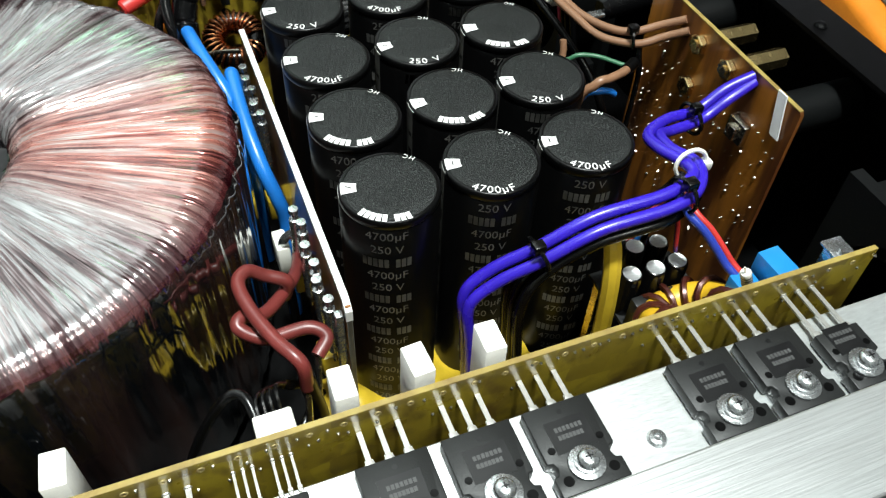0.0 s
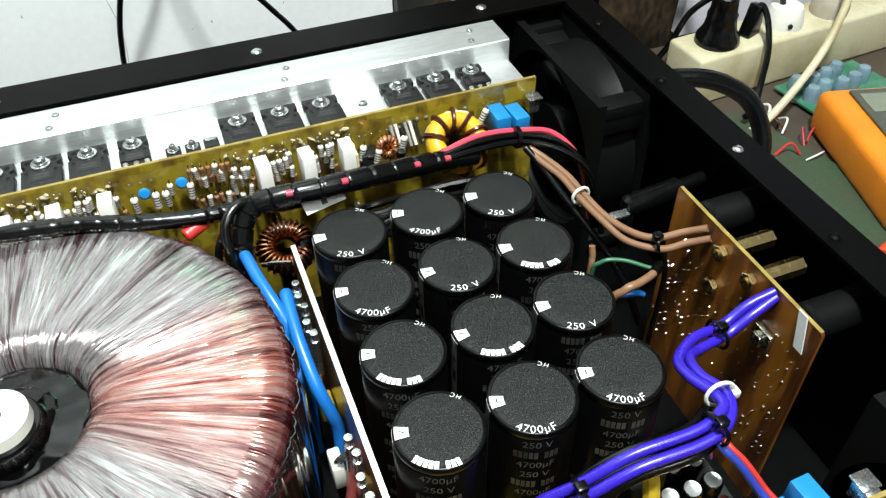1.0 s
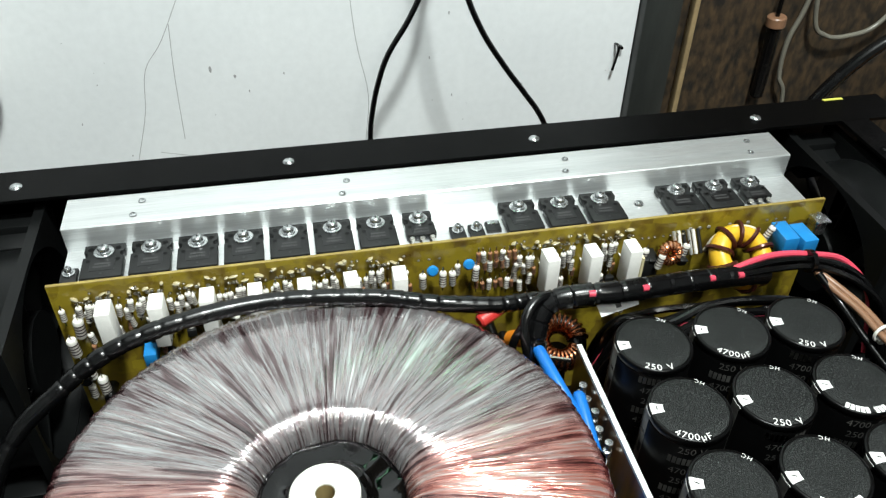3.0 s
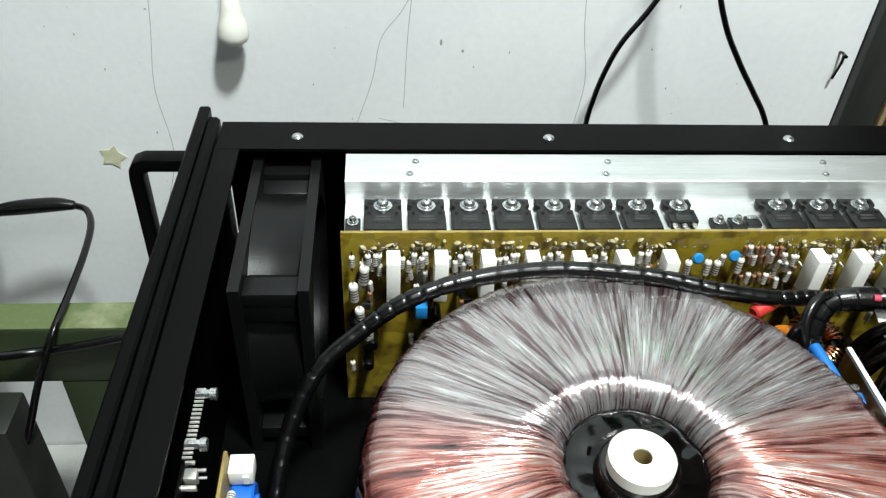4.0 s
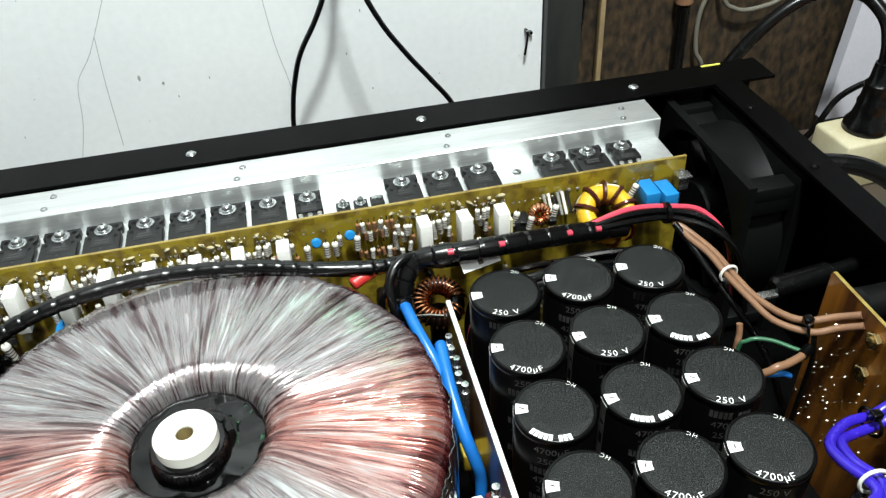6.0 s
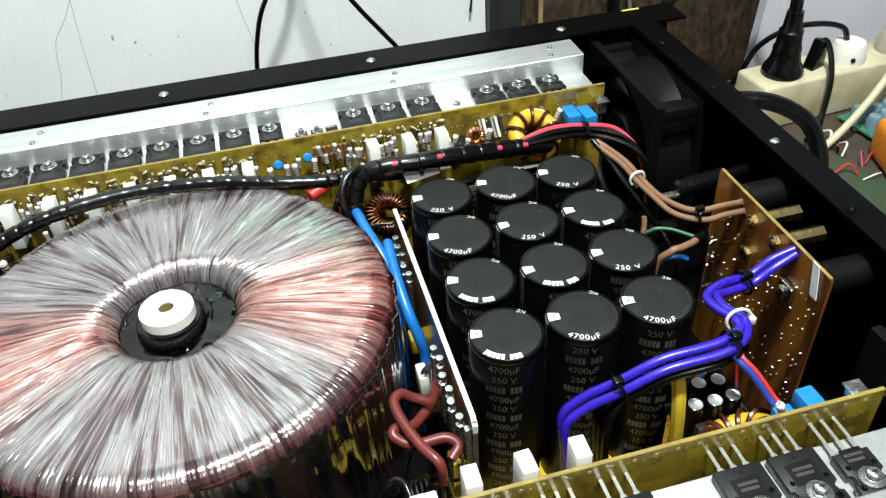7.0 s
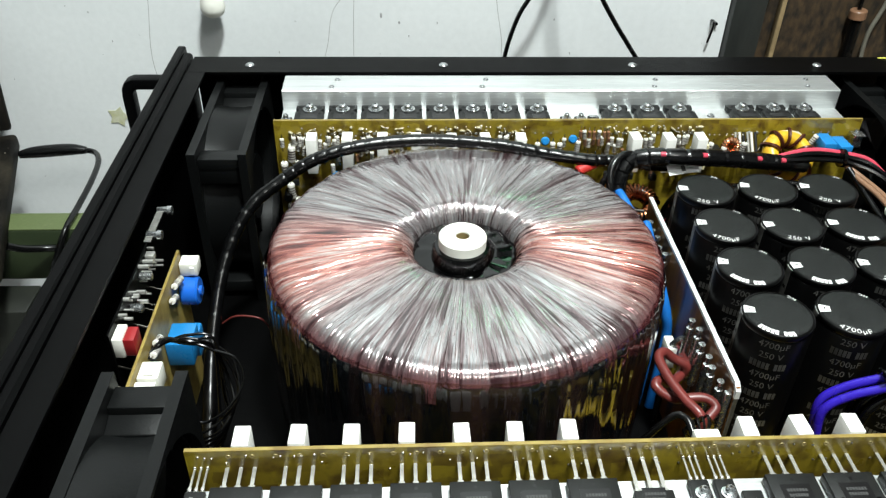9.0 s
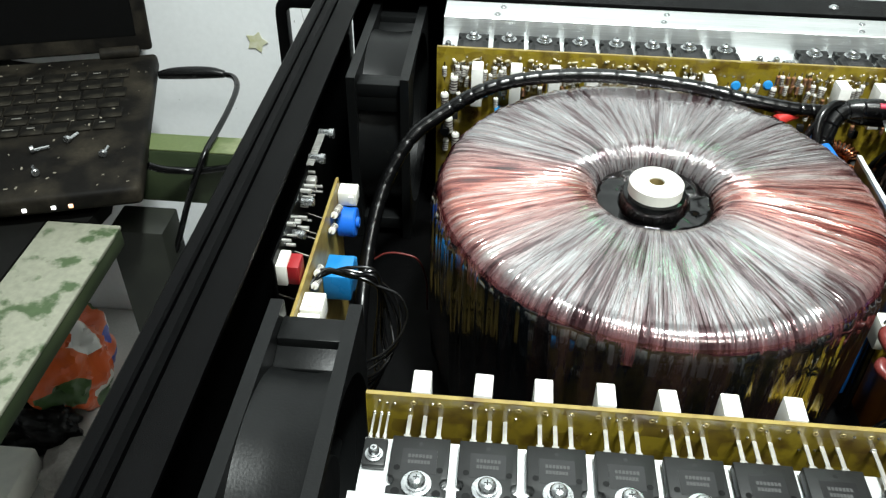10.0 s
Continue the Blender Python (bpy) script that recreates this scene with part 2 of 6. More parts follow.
def spline(points, steps=8):
    """Catmull-Rom through the points."""
    p = [Vector(q) for q in points]
    p = [2 * p[0] - p[1]] + p + [2 * p[-1] - p[-2]]
    out = []
    for i in range(1, len(p) - 2):
        for k in range(steps):
            t = k / steps
            a, b, c, d = p[i - 1:i + 3]
            out.append(0.5 * (2 * b + (c - a) * t + (2 * a - 5 * b + 4 * c - d) * t * t + (3 * b - a - 3 * c + d) * t ** 3))
    return out + [p[-2]]


def tube(points, r, seg=10, steps=8, bm=None, radius=None, smooth=True):
    """A round cable through the points."""
    pts = spline(points, steps) if smooth else [Vector(q) for q in points]
    b = bmesh.new()
    rings, up = [], Vector((0.13, 0.21, 0.97)).normalized()
    for i, q in enumerate(pts):
        d = (pts[min(i + 1, len(pts) - 1)] - pts[max(i - 1, 0)])
        d = d.normalized() if d.length > 1e-9 else Vector((0, 0, 1))
        s = d.cross(up)
        s = s.normalized() if s.length > 1e-6 else d.orthogonal().normalized()
        up = s.cross(d)
        rr = r * (radius(i / (len(pts) - 1)) if radius else 1)
        rings.append([b.verts.new(q + rr * (math.cos(2 * math.pi * k / seg) * s + math.sin(2 * math.pi * k / seg) * up)) for k in range(seg)])
    for a, c in zip(rings, rings[1:]):
        for k in range(seg):
            b.faces.new((a[k], a[(k + 1) % seg], c[(k + 1) % seg], c[k]))
    b.faces.new(rings[0][::-1])
    b.faces.new(rings[-1])
    bmesh.ops.recalc_face_normals(b, faces=b.faces[:])
    return merge(bm, b)


def cable(name, points, r, mat, label, category="cable", group="", parent=None, seg=10):
    ob = part(name, tube(points, r, seg), mat, parent)
    return ob if parent else tagged(ob, label, category, group)


def slab_profile(poly, axis, a0, a1, bm=None, bevel=0.0):
    """A prism: poly of (u, v) swept along x or y or z from a0 to a1."""
    b = bmesh.new()
    at = {"x": lambda u, v, w: (w, u, v), "y": lambda u, v, w: (u, w, v), "z": lambda u, v, w: (u, v, w)}[axis]
    lo = [b.verts.new(at(u, v, a0)) for u, v in poly]
    hi = [b.verts.new(at(u, v, a1)) for u, v in poly]
    b.faces.new(lo)
    b.faces.new(hi[::-1])
    for i in range(len(poly)):
        j = (i + 1) % len(poly)
        b.faces.new((lo[i], hi[i], hi[j], lo[j]))
    bmesh.ops.recalc_face_normals(b, faces=b.faces[:])
    if bevel:
        bmesh.ops.bevel(b, geom=b.edges[:], offset=bevel, segments=2, affect="EDGES", profile=0.5)
    return merge(bm, b)


def lettering(text, size, bm=None, m=None):
    """Mesh of a line of text in the built-in font, centred, in the xy plane."""
    cu = bpy.data.curves.new("text", "FONT")
    cu.body, cu.size, cu.align_x, cu.align_y, cu.resolution_u = text, size, "CENTER", "CENTER", 3
    ob = new("text", cu)
    me = bpy.data.meshes.new_from_object(ob.evaluated_get(bpy.context.evaluated_depsgraph_get()))
    b = bmesh.new()
    b.from_mesh(me)
    bpy.data.objects.remove(ob)
    bpy.data.curves.remove(cu)
    bpy.data.meshes.remove(me)
    return merge(bm, b, m)

# ---- the room ----
ROOM_WHITE = material("old white wall paint", (0.79, 0.81, 0.815), 0.7, second=(0.70, 0.72, 0.73), scale=6, grain=0.12, bump=0.3, bump_scale=160, contrast=(0.3, 0.75))
FLOOR_MAT = material("worn concrete floor", (0.11, 0.105, 0.095), 0.8, second=(0.055, 0.052, 0.048), scale=7, grain=0.3, bump=0.4)
WALL_Y = 0.40
tagged(part("wall_north", box(-2.2, 0.285, WALL_Y, WALL_Y + 0.1, -0.8, 1.9), ROOM_WHITE, smooth=False), "cracked white painted plaster wall behind the amplifier", "wall", kind="structure")
# the other walls and the ceiling are added out of view to bounce light
tagged(part("bounce_wall_south", box(-2.2, 2.2, -2.4, -2.3, -0.8, 1.9), ROOM_WHITE, smooth=False), "unseen plain white wall added for bounced light", "wall", kind="structure")
tagged(part("bounce_wall_west", box(-2.2, -2.1, -2.3, WALL_Y, -0.8, 1.9), ROOM_WHITE, smooth=False), "unseen plain white wall added for bounced light", "wall", kind="structure")
tagged(part("bounce_wall_east", box(2.1, 2.2, -2.3, 0.9, -0.8, 1.9), ROOM_WHITE, smooth=False), "unseen plain white wall added for bounced light", "wall", kind="structure")
tagged(part("ceiling", box(-2.2, 2.2, -2.4, 1.0, 1.9, 2.0), ROOM_WHITE, smooth=False), "unseen white ceiling added for bounced light", "ceiling", kind="structure")
tagged(part("floor", box(-2.2, 2.2, -2.4, 1.0, -0.85, -0.8), FLOOR_MAT, smooth=False), "dark grey concrete floor", "floor", kind="structure")
WOOD_DARK = material("dark stained wood", (0.095, 0.058, 0.028), 0.6, second=(0.014, 0.011, 0.007), scale=170, grain=0.8, contrast=(0.36, 0.66), stretch=(1, 1, 0.5), bump=0.5, bump_scale=120)
tagged(part("wood_partition", box(0.285, 2.1, WALL_Y + 0.04, WALL_Y + 0.09, -0.8, 1.9), WOOD_DARK, smooth=False), "dark stained wooden partition beside the white wall", "wall", kind="structure")
TABLE = material("dark workbench top", (0.10, 0.07, 0.05), 0.6, second=(0.05, 0.04, 0.03), scale=12, grain=0.4, bump=0.3)
bench = thing("workbench", "old dark wooden workbench under the amplifier", "workbench")
part("tabletop", box(-0.16, 1.3, -0.32, 0.385, -0.075, -0.040, 0.003), TABLE, bench)
for x in (-0.11, 1.22):
    for y in (-0.28, 0.34):
        part("leg", box(x - 0.03, x + 0.03, y - 0.03, y + 0.03, -0.8, -0.075, 0.003), TABLE, bench)

# ---- amplifier case ----
CY = -0.003
case = thing("amplifier_case", "open black steel rack amplifier case without its lid", "amplifier case")
part("bottom_plate", box(-0.190, 0.358, -0.2385, 0.2325, -0.002, 0.0), BLACK_PAINT, case)
for s in (1, -1):
    y0 = CY + s * 0.2385
    poly = [(y0, -0.002), (y0, 0.1300), (CY + s * 0.2100, 0.1300), (CY + s * 0.2100, 0.1280), (y0 - s * 0.002, 0.1280), (y0 - s * 0.002, -0.002)]
    side = part("side_panel", slab_profile(poly, "x", -0.190, 0.385), BLACK_PAINT, case)
    for x in (-0.146, -0.0008, 0.1442, 0.289):
        part("screw", lathe([(0, 0.0016), (0.0018, 0.0015), (0.0031, 0.0006), (0.0034, 0.0001)], 14, at=(x, CY + s * 0.2225, 0.1301)), STEEL, side)
back = part("back_panel", slab_profile([(0.360, 0.0), (0.360, 0.130), (0.3415, 0.130), (0.3415, 0.128), (0.358, 0.128), (0.358, 0.0)], "y", -0.2128, 0.2068), BLACK_PAINT, case)
for y in (0.172, 0.101, 0.031, -0.039, -0.109, -0.178):
    part("screw", lathe([(0, 0.0016), (0.0016, 0.0015), (0.0026, 0.0006), (0.0029, 0.0001)], 12, at=(0.3475, y, 0.1301)), STEEL if y == 0.031 else BLACK_SATIN, back)
front = part("front_panel", slab_profile([(-0.2045, -0.002), (-0.2045, 0.1335), (-0.2035, 0.1345), (-0.1990, 0.1345), (-0.1980, 0.1335), (-0.1980, -0.002)], "y", -0.2470, 0.2450), BLACK_SATIN, case)
part("front_trim", slab_profile([(-0.1978, 0.0), (-0.1978, 0.1320), (-0.1970, 0.1328), (-0.1935, 0.1328), (-0.1915, 0.1310), (-0.1910, 0.0)], "y", -0.2420, 0.2360), BLACK_SATIN, case)
part("front_flange", slab_profile([(-0.1905, 0.0), (-0.1905, 0.1300), (-0.1770, 0.1300), (-0.1770, 0.1280), (-0.1880, 0.1280), (-0.1880, 0.0)], "y", -0.2126, 0.2066), BLACK_PAINT, case)
for s in (1, -1):
    y = CY + s * 0.2070
    outer = [(-0.2046, 0.1275), (-0.2290, 0.1275), (-0.2345, 0.1252), (-0.2372, 0.1205), (-0.2380, 0.1140), (-0.2380, 0.0300), (-0.2365, 0.0240), (-0.2320, 0.0215), (-0.2046, 0.0215)]
    inner = [(-0.2046, 0.0290), (-0.2280, 0.0290), (-0.2300, 0.0310), (-0.2300, 0.1160), (-0.2285, 0.1185), (-0.2260, 0.1195), (-0.2046, 0.1195)]
    part("handle", slab_profile(outer + inner, "y", y - 0.0055, y + 0.0055, bevel=0.0012), BLACK_SATIN, case)

for x in (-0.14, 0.32):
    for y in (-0.20, 0.19):
        part("foot", lathe([(0, -0.0021), (0.016, -0.0021), (0.018, -0.006), (0.018, -0.036), (0.016, -0.0398), (0, -0.0398)], 24, at=(x, y, 0)), BLACK_PLASTIC, case)
# ---- heatsinks ----
HX0, HX1 = -0.1180, 0.2905


def heatsink(s):
    t = thing("heatsink", "long brushed aluminium heatsink bar with a stepped ledge", "heatsink", "heatsinks along the case")
    Y = lambda d: CY + s * d
    part("block", slab_profile([(Y(0.1820), 0.0), (Y(0.1820), 0.1275), (Y(0.1826), 0.1281), (Y(0.2080), 0.1281), (Y(0.2086), 0.1275), (Y(0.2086), 0.0)], "x", HX0, HX1), ALU, t)
    part("ledge", slab_profile([(Y(0.1500), 0.0), (Y(0.1500), 0.1128), (Y(0.1505), 0.1133), (Y(0.1819), 0.1133), (Y(0.1819), 0.0)], "x", HX0, HX1), ALU_LEDGE, t)
    for x in (-0.083, 0.026, 0.153, 0.268):
        for d in (0.1885, 0.2005):
            part("screw", lathe([(0, 0.0002), (0.0009, 0.0003), (0.0011, 0.0008), (0.0018, 0.0006), (0.0021, 0.0001)], 10, at=(x + (d - 0.1885) * 0.3, Y(d), 0.1282)), STEEL, t)
    return t


for s in (1, -1):
    heatsink(s)

# ---- toroidal transformer ----
def toroid():
    t = thing("toroidal_transformer", "large copper toroidal transformer wound under glossy clear film", "transformer", at=(0.0020, 0.0065, 0))
    prof = [(0.0285, 0.040), (0.0285, 0.1020), (0.0289, 0.1085), (0.0300, 0.1130), (0.0322, 0.1168), (0.0355, 0.1196), (0.0400, 0.1214), (0.046, 0.1223), (0.054, 0.1226), (0.070, 0.1225),
            (0.087, 0.1221), (0.0970, 0.1215), (0.1020, 0.1206), (0.1054, 0.1188), (0.1076, 0.1162), (0.1089, 0.1128), (0.1094, 0.1090), (0.1096, 0.1035)]
    seg = 1260
    rng = random.Random(4)
    coarse = [rng.uniform(-1, 1) for _ in range(140)]
    fine = [rng.uniform(-1, 1) for _ in range(seg)]
    b = bmesh.new()
    rings = []
    for k, (r, z) in enumerate(prof):
        ring = []
        for i in range(seg):
            a = 2 * math.pi * (i + 0.8 * math.sin(k * 0.7 + i * 0.01)) / seg
            u = i / seg * 140
            c = coarse[int(u) % 140] * (1 - u % 1) + coarse[int(u + 1) % 140] * (u % 1)
            d = (0.00045 * c + 0.00028 * fine[i] + 0.0002 * (1 if i % 2 else -1)) * (1.0 if r > 0.03 else 0.6) * (2.0 if 2 < k < 6 else 1.0)
            ring.append(b.verts.new(((r + d * (0.3 if 6 < k < 12 else 1)) * math.cos(a), (r + d * (0.3 if 6 < k < 12 else 1)) * math.sin(a), z + d * (1 if 3 < k < 15 else 0))))
        rings.append(ring)
    for p, q in zip(rings, rings[1:]):
        for i in range(seg):
            j = (i + 1) % seg
            b.faces.new((p[i], p[j], q[j], q[i]))
    bmesh.ops.recalc_face_normals(b, faces=b.faces[:])
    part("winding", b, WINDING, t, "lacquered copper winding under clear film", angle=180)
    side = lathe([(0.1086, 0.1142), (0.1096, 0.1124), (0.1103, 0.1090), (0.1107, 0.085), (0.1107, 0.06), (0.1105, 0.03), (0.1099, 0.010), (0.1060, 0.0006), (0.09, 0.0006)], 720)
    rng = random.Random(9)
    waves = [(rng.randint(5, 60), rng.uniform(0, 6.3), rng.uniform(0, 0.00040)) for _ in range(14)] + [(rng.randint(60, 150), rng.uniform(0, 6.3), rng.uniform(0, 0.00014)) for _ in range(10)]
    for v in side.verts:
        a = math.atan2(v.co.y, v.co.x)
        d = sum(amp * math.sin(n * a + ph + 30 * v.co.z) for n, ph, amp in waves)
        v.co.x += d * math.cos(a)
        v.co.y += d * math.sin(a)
    part("side_wrap", side, SIDE_WRAP, t, "winding seen through wrinkled clear film, near-black with painted shade", angle=180)
    pot = lathe([(0, 0.1140), (0.0135, 0.1140), (0.0160, 0.1122), (0.0185, 0.1110), (0.0215, 0.1113), (0.0240, 0.1106), (0.0265, 0.1106), (0.0289, 0.1096)], 96)
    for v in pot.verts:
        v.co.z += 0.0016 + 0.0014 * noise.noise(v.co * 110)
    part("potting", pot, RESIN, t, "shiny black resin filling in the core")
    hub = part("bushing", lathe([(0.0037, 0.1100), (0.0037, 0.1262), (0.0043, 0.1269), (0.0120, 0.1269), (0.0131, 0.1258), (0.0131, 0.1120)], 48), WHITE_PLASTIC, t, "white nylon centre bushing")
    part("bore", lathe([(0, 0.1120), (0.0034, 0.1120), (0.0036, 0.1255)], 24), material("tan brass bore", (0.32, 0.24, 0.10), 0.5), hub, "tan bore")
    ring = part("washer", lathe([(0.0131, 0.1202), (0.0150, 0.1200), (0.0160, 0.1188), (0.0172, 0.1120)], 40), RESIN, t)
    hub.matrix_basis = ring.matrix_basis = pose(-0.0020, -0.0060, 0)
    return t


def winding_material():
    m = bpy.data.materials.new("enamelled copper under film")
    m.use_nodes = True
    nt = m.node_tree
    N, L = nt.nodes, nt.links
    b = N["Principled BSDF"]
    tc = N.new("ShaderNodeTexCoord")
    sep = N.new("ShaderNodeSeparateXYZ")
    L.new(tc.outputs["Object"], sep.inputs[0])

    def op(kind, a, c=None):
        n = N.new("ShaderNodeMath")
        n.operation = kind
        for k, v in enumerate((a, c)):
            if v is None:
                continue
            if isinstance(v, (int, float)):
                n.inputs[k].default_value = v
            else:
                L.new(v, n.inputs[k])
        return n.outputs[0]
    ang = op("ARCTAN2", sep.outputs[1], sep.outputs[0])
    rad = op("SQRT", op("ADD", op("MULTIPLY", sep.outputs[0], sep.outputs[0]), op("MULTIPLY", sep.outputs[1], sep.outputs[1])))

    def streak(ka, kr, scale, detail=3):
        c = N.new("ShaderNodeCombineXYZ")
        L.new(op("MULTIPLY", op("COSINE", ang), ka), c.inputs[0])
        L.new(op("MULTIPLY", op("SINE", ang), ka), c.inputs[1])
        L.new(op("MULTIPLY", op("ADD", rad, sep.outputs[2]), kr), c.inputs[2])
        n = N.new("ShaderNodeTexNoise")
        n.inputs["Scale"].default_value, n.inputs["Detail"].default_value = scale, detail
        L.new(c.outputs[0], n.inputs["Vector"])
        return n.outputs["Fac"]
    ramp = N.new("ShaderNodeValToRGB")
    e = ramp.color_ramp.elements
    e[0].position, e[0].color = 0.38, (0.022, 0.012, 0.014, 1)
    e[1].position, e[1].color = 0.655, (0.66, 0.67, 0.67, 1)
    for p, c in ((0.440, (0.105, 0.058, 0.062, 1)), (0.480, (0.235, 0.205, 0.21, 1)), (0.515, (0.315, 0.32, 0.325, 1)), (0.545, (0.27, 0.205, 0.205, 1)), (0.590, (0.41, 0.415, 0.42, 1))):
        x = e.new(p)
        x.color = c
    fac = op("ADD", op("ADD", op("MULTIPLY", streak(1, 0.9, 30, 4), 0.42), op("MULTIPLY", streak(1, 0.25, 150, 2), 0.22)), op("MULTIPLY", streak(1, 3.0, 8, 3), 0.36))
    # film sheen painted in: grey before and behind the core, copper at its flanks
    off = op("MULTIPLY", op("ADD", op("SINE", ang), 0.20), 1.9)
    flank_sheen = op("MULTIPLY", op("MAXIMUM", op("SUBTRACT", 1.0, op("MULTIPLY", off, off)), 0.0), op("ADD", streak(1, 2.0, 9, 3), 0.48))
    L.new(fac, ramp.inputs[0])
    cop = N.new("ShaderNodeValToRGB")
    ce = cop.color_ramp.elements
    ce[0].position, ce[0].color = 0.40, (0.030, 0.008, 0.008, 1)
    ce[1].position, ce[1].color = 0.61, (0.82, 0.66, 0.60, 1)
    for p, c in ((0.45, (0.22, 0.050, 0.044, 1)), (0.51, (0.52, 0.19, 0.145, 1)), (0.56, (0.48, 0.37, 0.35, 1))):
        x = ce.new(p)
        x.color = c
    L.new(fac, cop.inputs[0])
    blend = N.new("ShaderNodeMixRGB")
    L.new(flank_sheen, blend.inputs[0])
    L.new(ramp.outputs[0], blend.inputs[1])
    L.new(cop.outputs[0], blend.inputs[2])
    # deeper red on the outermost turns where they fold over the edge
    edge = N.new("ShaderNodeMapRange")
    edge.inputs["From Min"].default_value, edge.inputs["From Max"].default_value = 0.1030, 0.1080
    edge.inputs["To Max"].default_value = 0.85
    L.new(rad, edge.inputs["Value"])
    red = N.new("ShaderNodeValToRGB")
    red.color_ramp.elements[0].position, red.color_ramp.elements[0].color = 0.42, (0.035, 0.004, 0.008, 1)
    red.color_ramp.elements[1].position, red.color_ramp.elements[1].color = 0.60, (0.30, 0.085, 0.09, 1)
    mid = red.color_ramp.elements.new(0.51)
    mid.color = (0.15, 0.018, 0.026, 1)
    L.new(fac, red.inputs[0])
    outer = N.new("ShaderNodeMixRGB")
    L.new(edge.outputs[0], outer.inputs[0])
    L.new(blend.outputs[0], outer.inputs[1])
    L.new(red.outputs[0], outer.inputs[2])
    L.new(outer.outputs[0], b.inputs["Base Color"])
    b.inputs["Metallic"].default_value = 0.65
    mr = N.new("ShaderNodeMapRange")
    mr.inputs["To Min"].default_value, mr.inputs["To Max"].default_value = 0.04, 0.34
    L.new(streak(1, 1.2, 18, 3), mr.inputs["Value"])
    L.new(mr.outputs[0], b.inputs["Roughness"])
    b.inputs["Coat Weight"].default_value = 1.0
    b.inputs["Coat Roughness"].default_value = 0.07
    b.inputs["Coat IOR"].default_value = 1.6
    bp = N.new("ShaderNodeBump")
    bp.inputs["Strength"].default_value, bp.inputs["Distance"].default_value = 0.8, 0.0007
    L.new(op("ADD", streak(1, 0.6, 90, 2), streak(1, 1.6, 24, 3)), bp.inputs["Height"])
    L.new(bp.outputs[0], b.inputs["Normal"])
    # creases of the film
    cr = N.new("ShaderNodeBump")
    cr.inputs["Strength"].default_value, cr.inputs["Distance"].default_value = 0.5, 0.0006
    L.new(op("ADD", streak(1, 2.0, 46, 2), streak(1, 2.5, 12, 3)), cr.inputs["Height"])
    L.new(cr.outputs[0], b.inputs["Coat Normal"])
    return m


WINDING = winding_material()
# same winding as the top, near-black: the side's shade is in the colour
SIDE_WRAP = material("wrapped winding with shade in it", (0.004, 0.005, 0.006), 0.08, rough_var=0.05, second=(0.045, 0.022, 0.018), scale=60, stretch=(1, 1, 0.08), grain=0.5, bump=0.9, bump_scale=240, coat=1.0, spec=0.9, contrast=(0.5, 0.72))
toroid()

# ---- reservoir capacitors ----
CAP_X, CAP_Y, CAP_R, CAP_Z = (0.1525, 0.1910, 0.2285), (0.0545, 0.0160, -0.0225, -0.0615), 0.0176, 0.1215


def bend(b, r):
    """Wraps a flat print (x along the round, y up) onto a cylinder that faces -y."""
    for v in b.verts:
        a = v.co.x / r - math.pi / 2
        v.co = (r * math.cos(a), r * math.sin(a), v.co.y)
    return b


def blocks(b, n, skip, w, hgt, m):
    """A worn brand word as plain bars."""
    for i in range(n):
        if i != skip:
            merge(b, box((i - n / 2) * w, (i - n / 2) * w + w * 0.78, -hgt / 2, hgt / 2, 0, 0.00001), m)


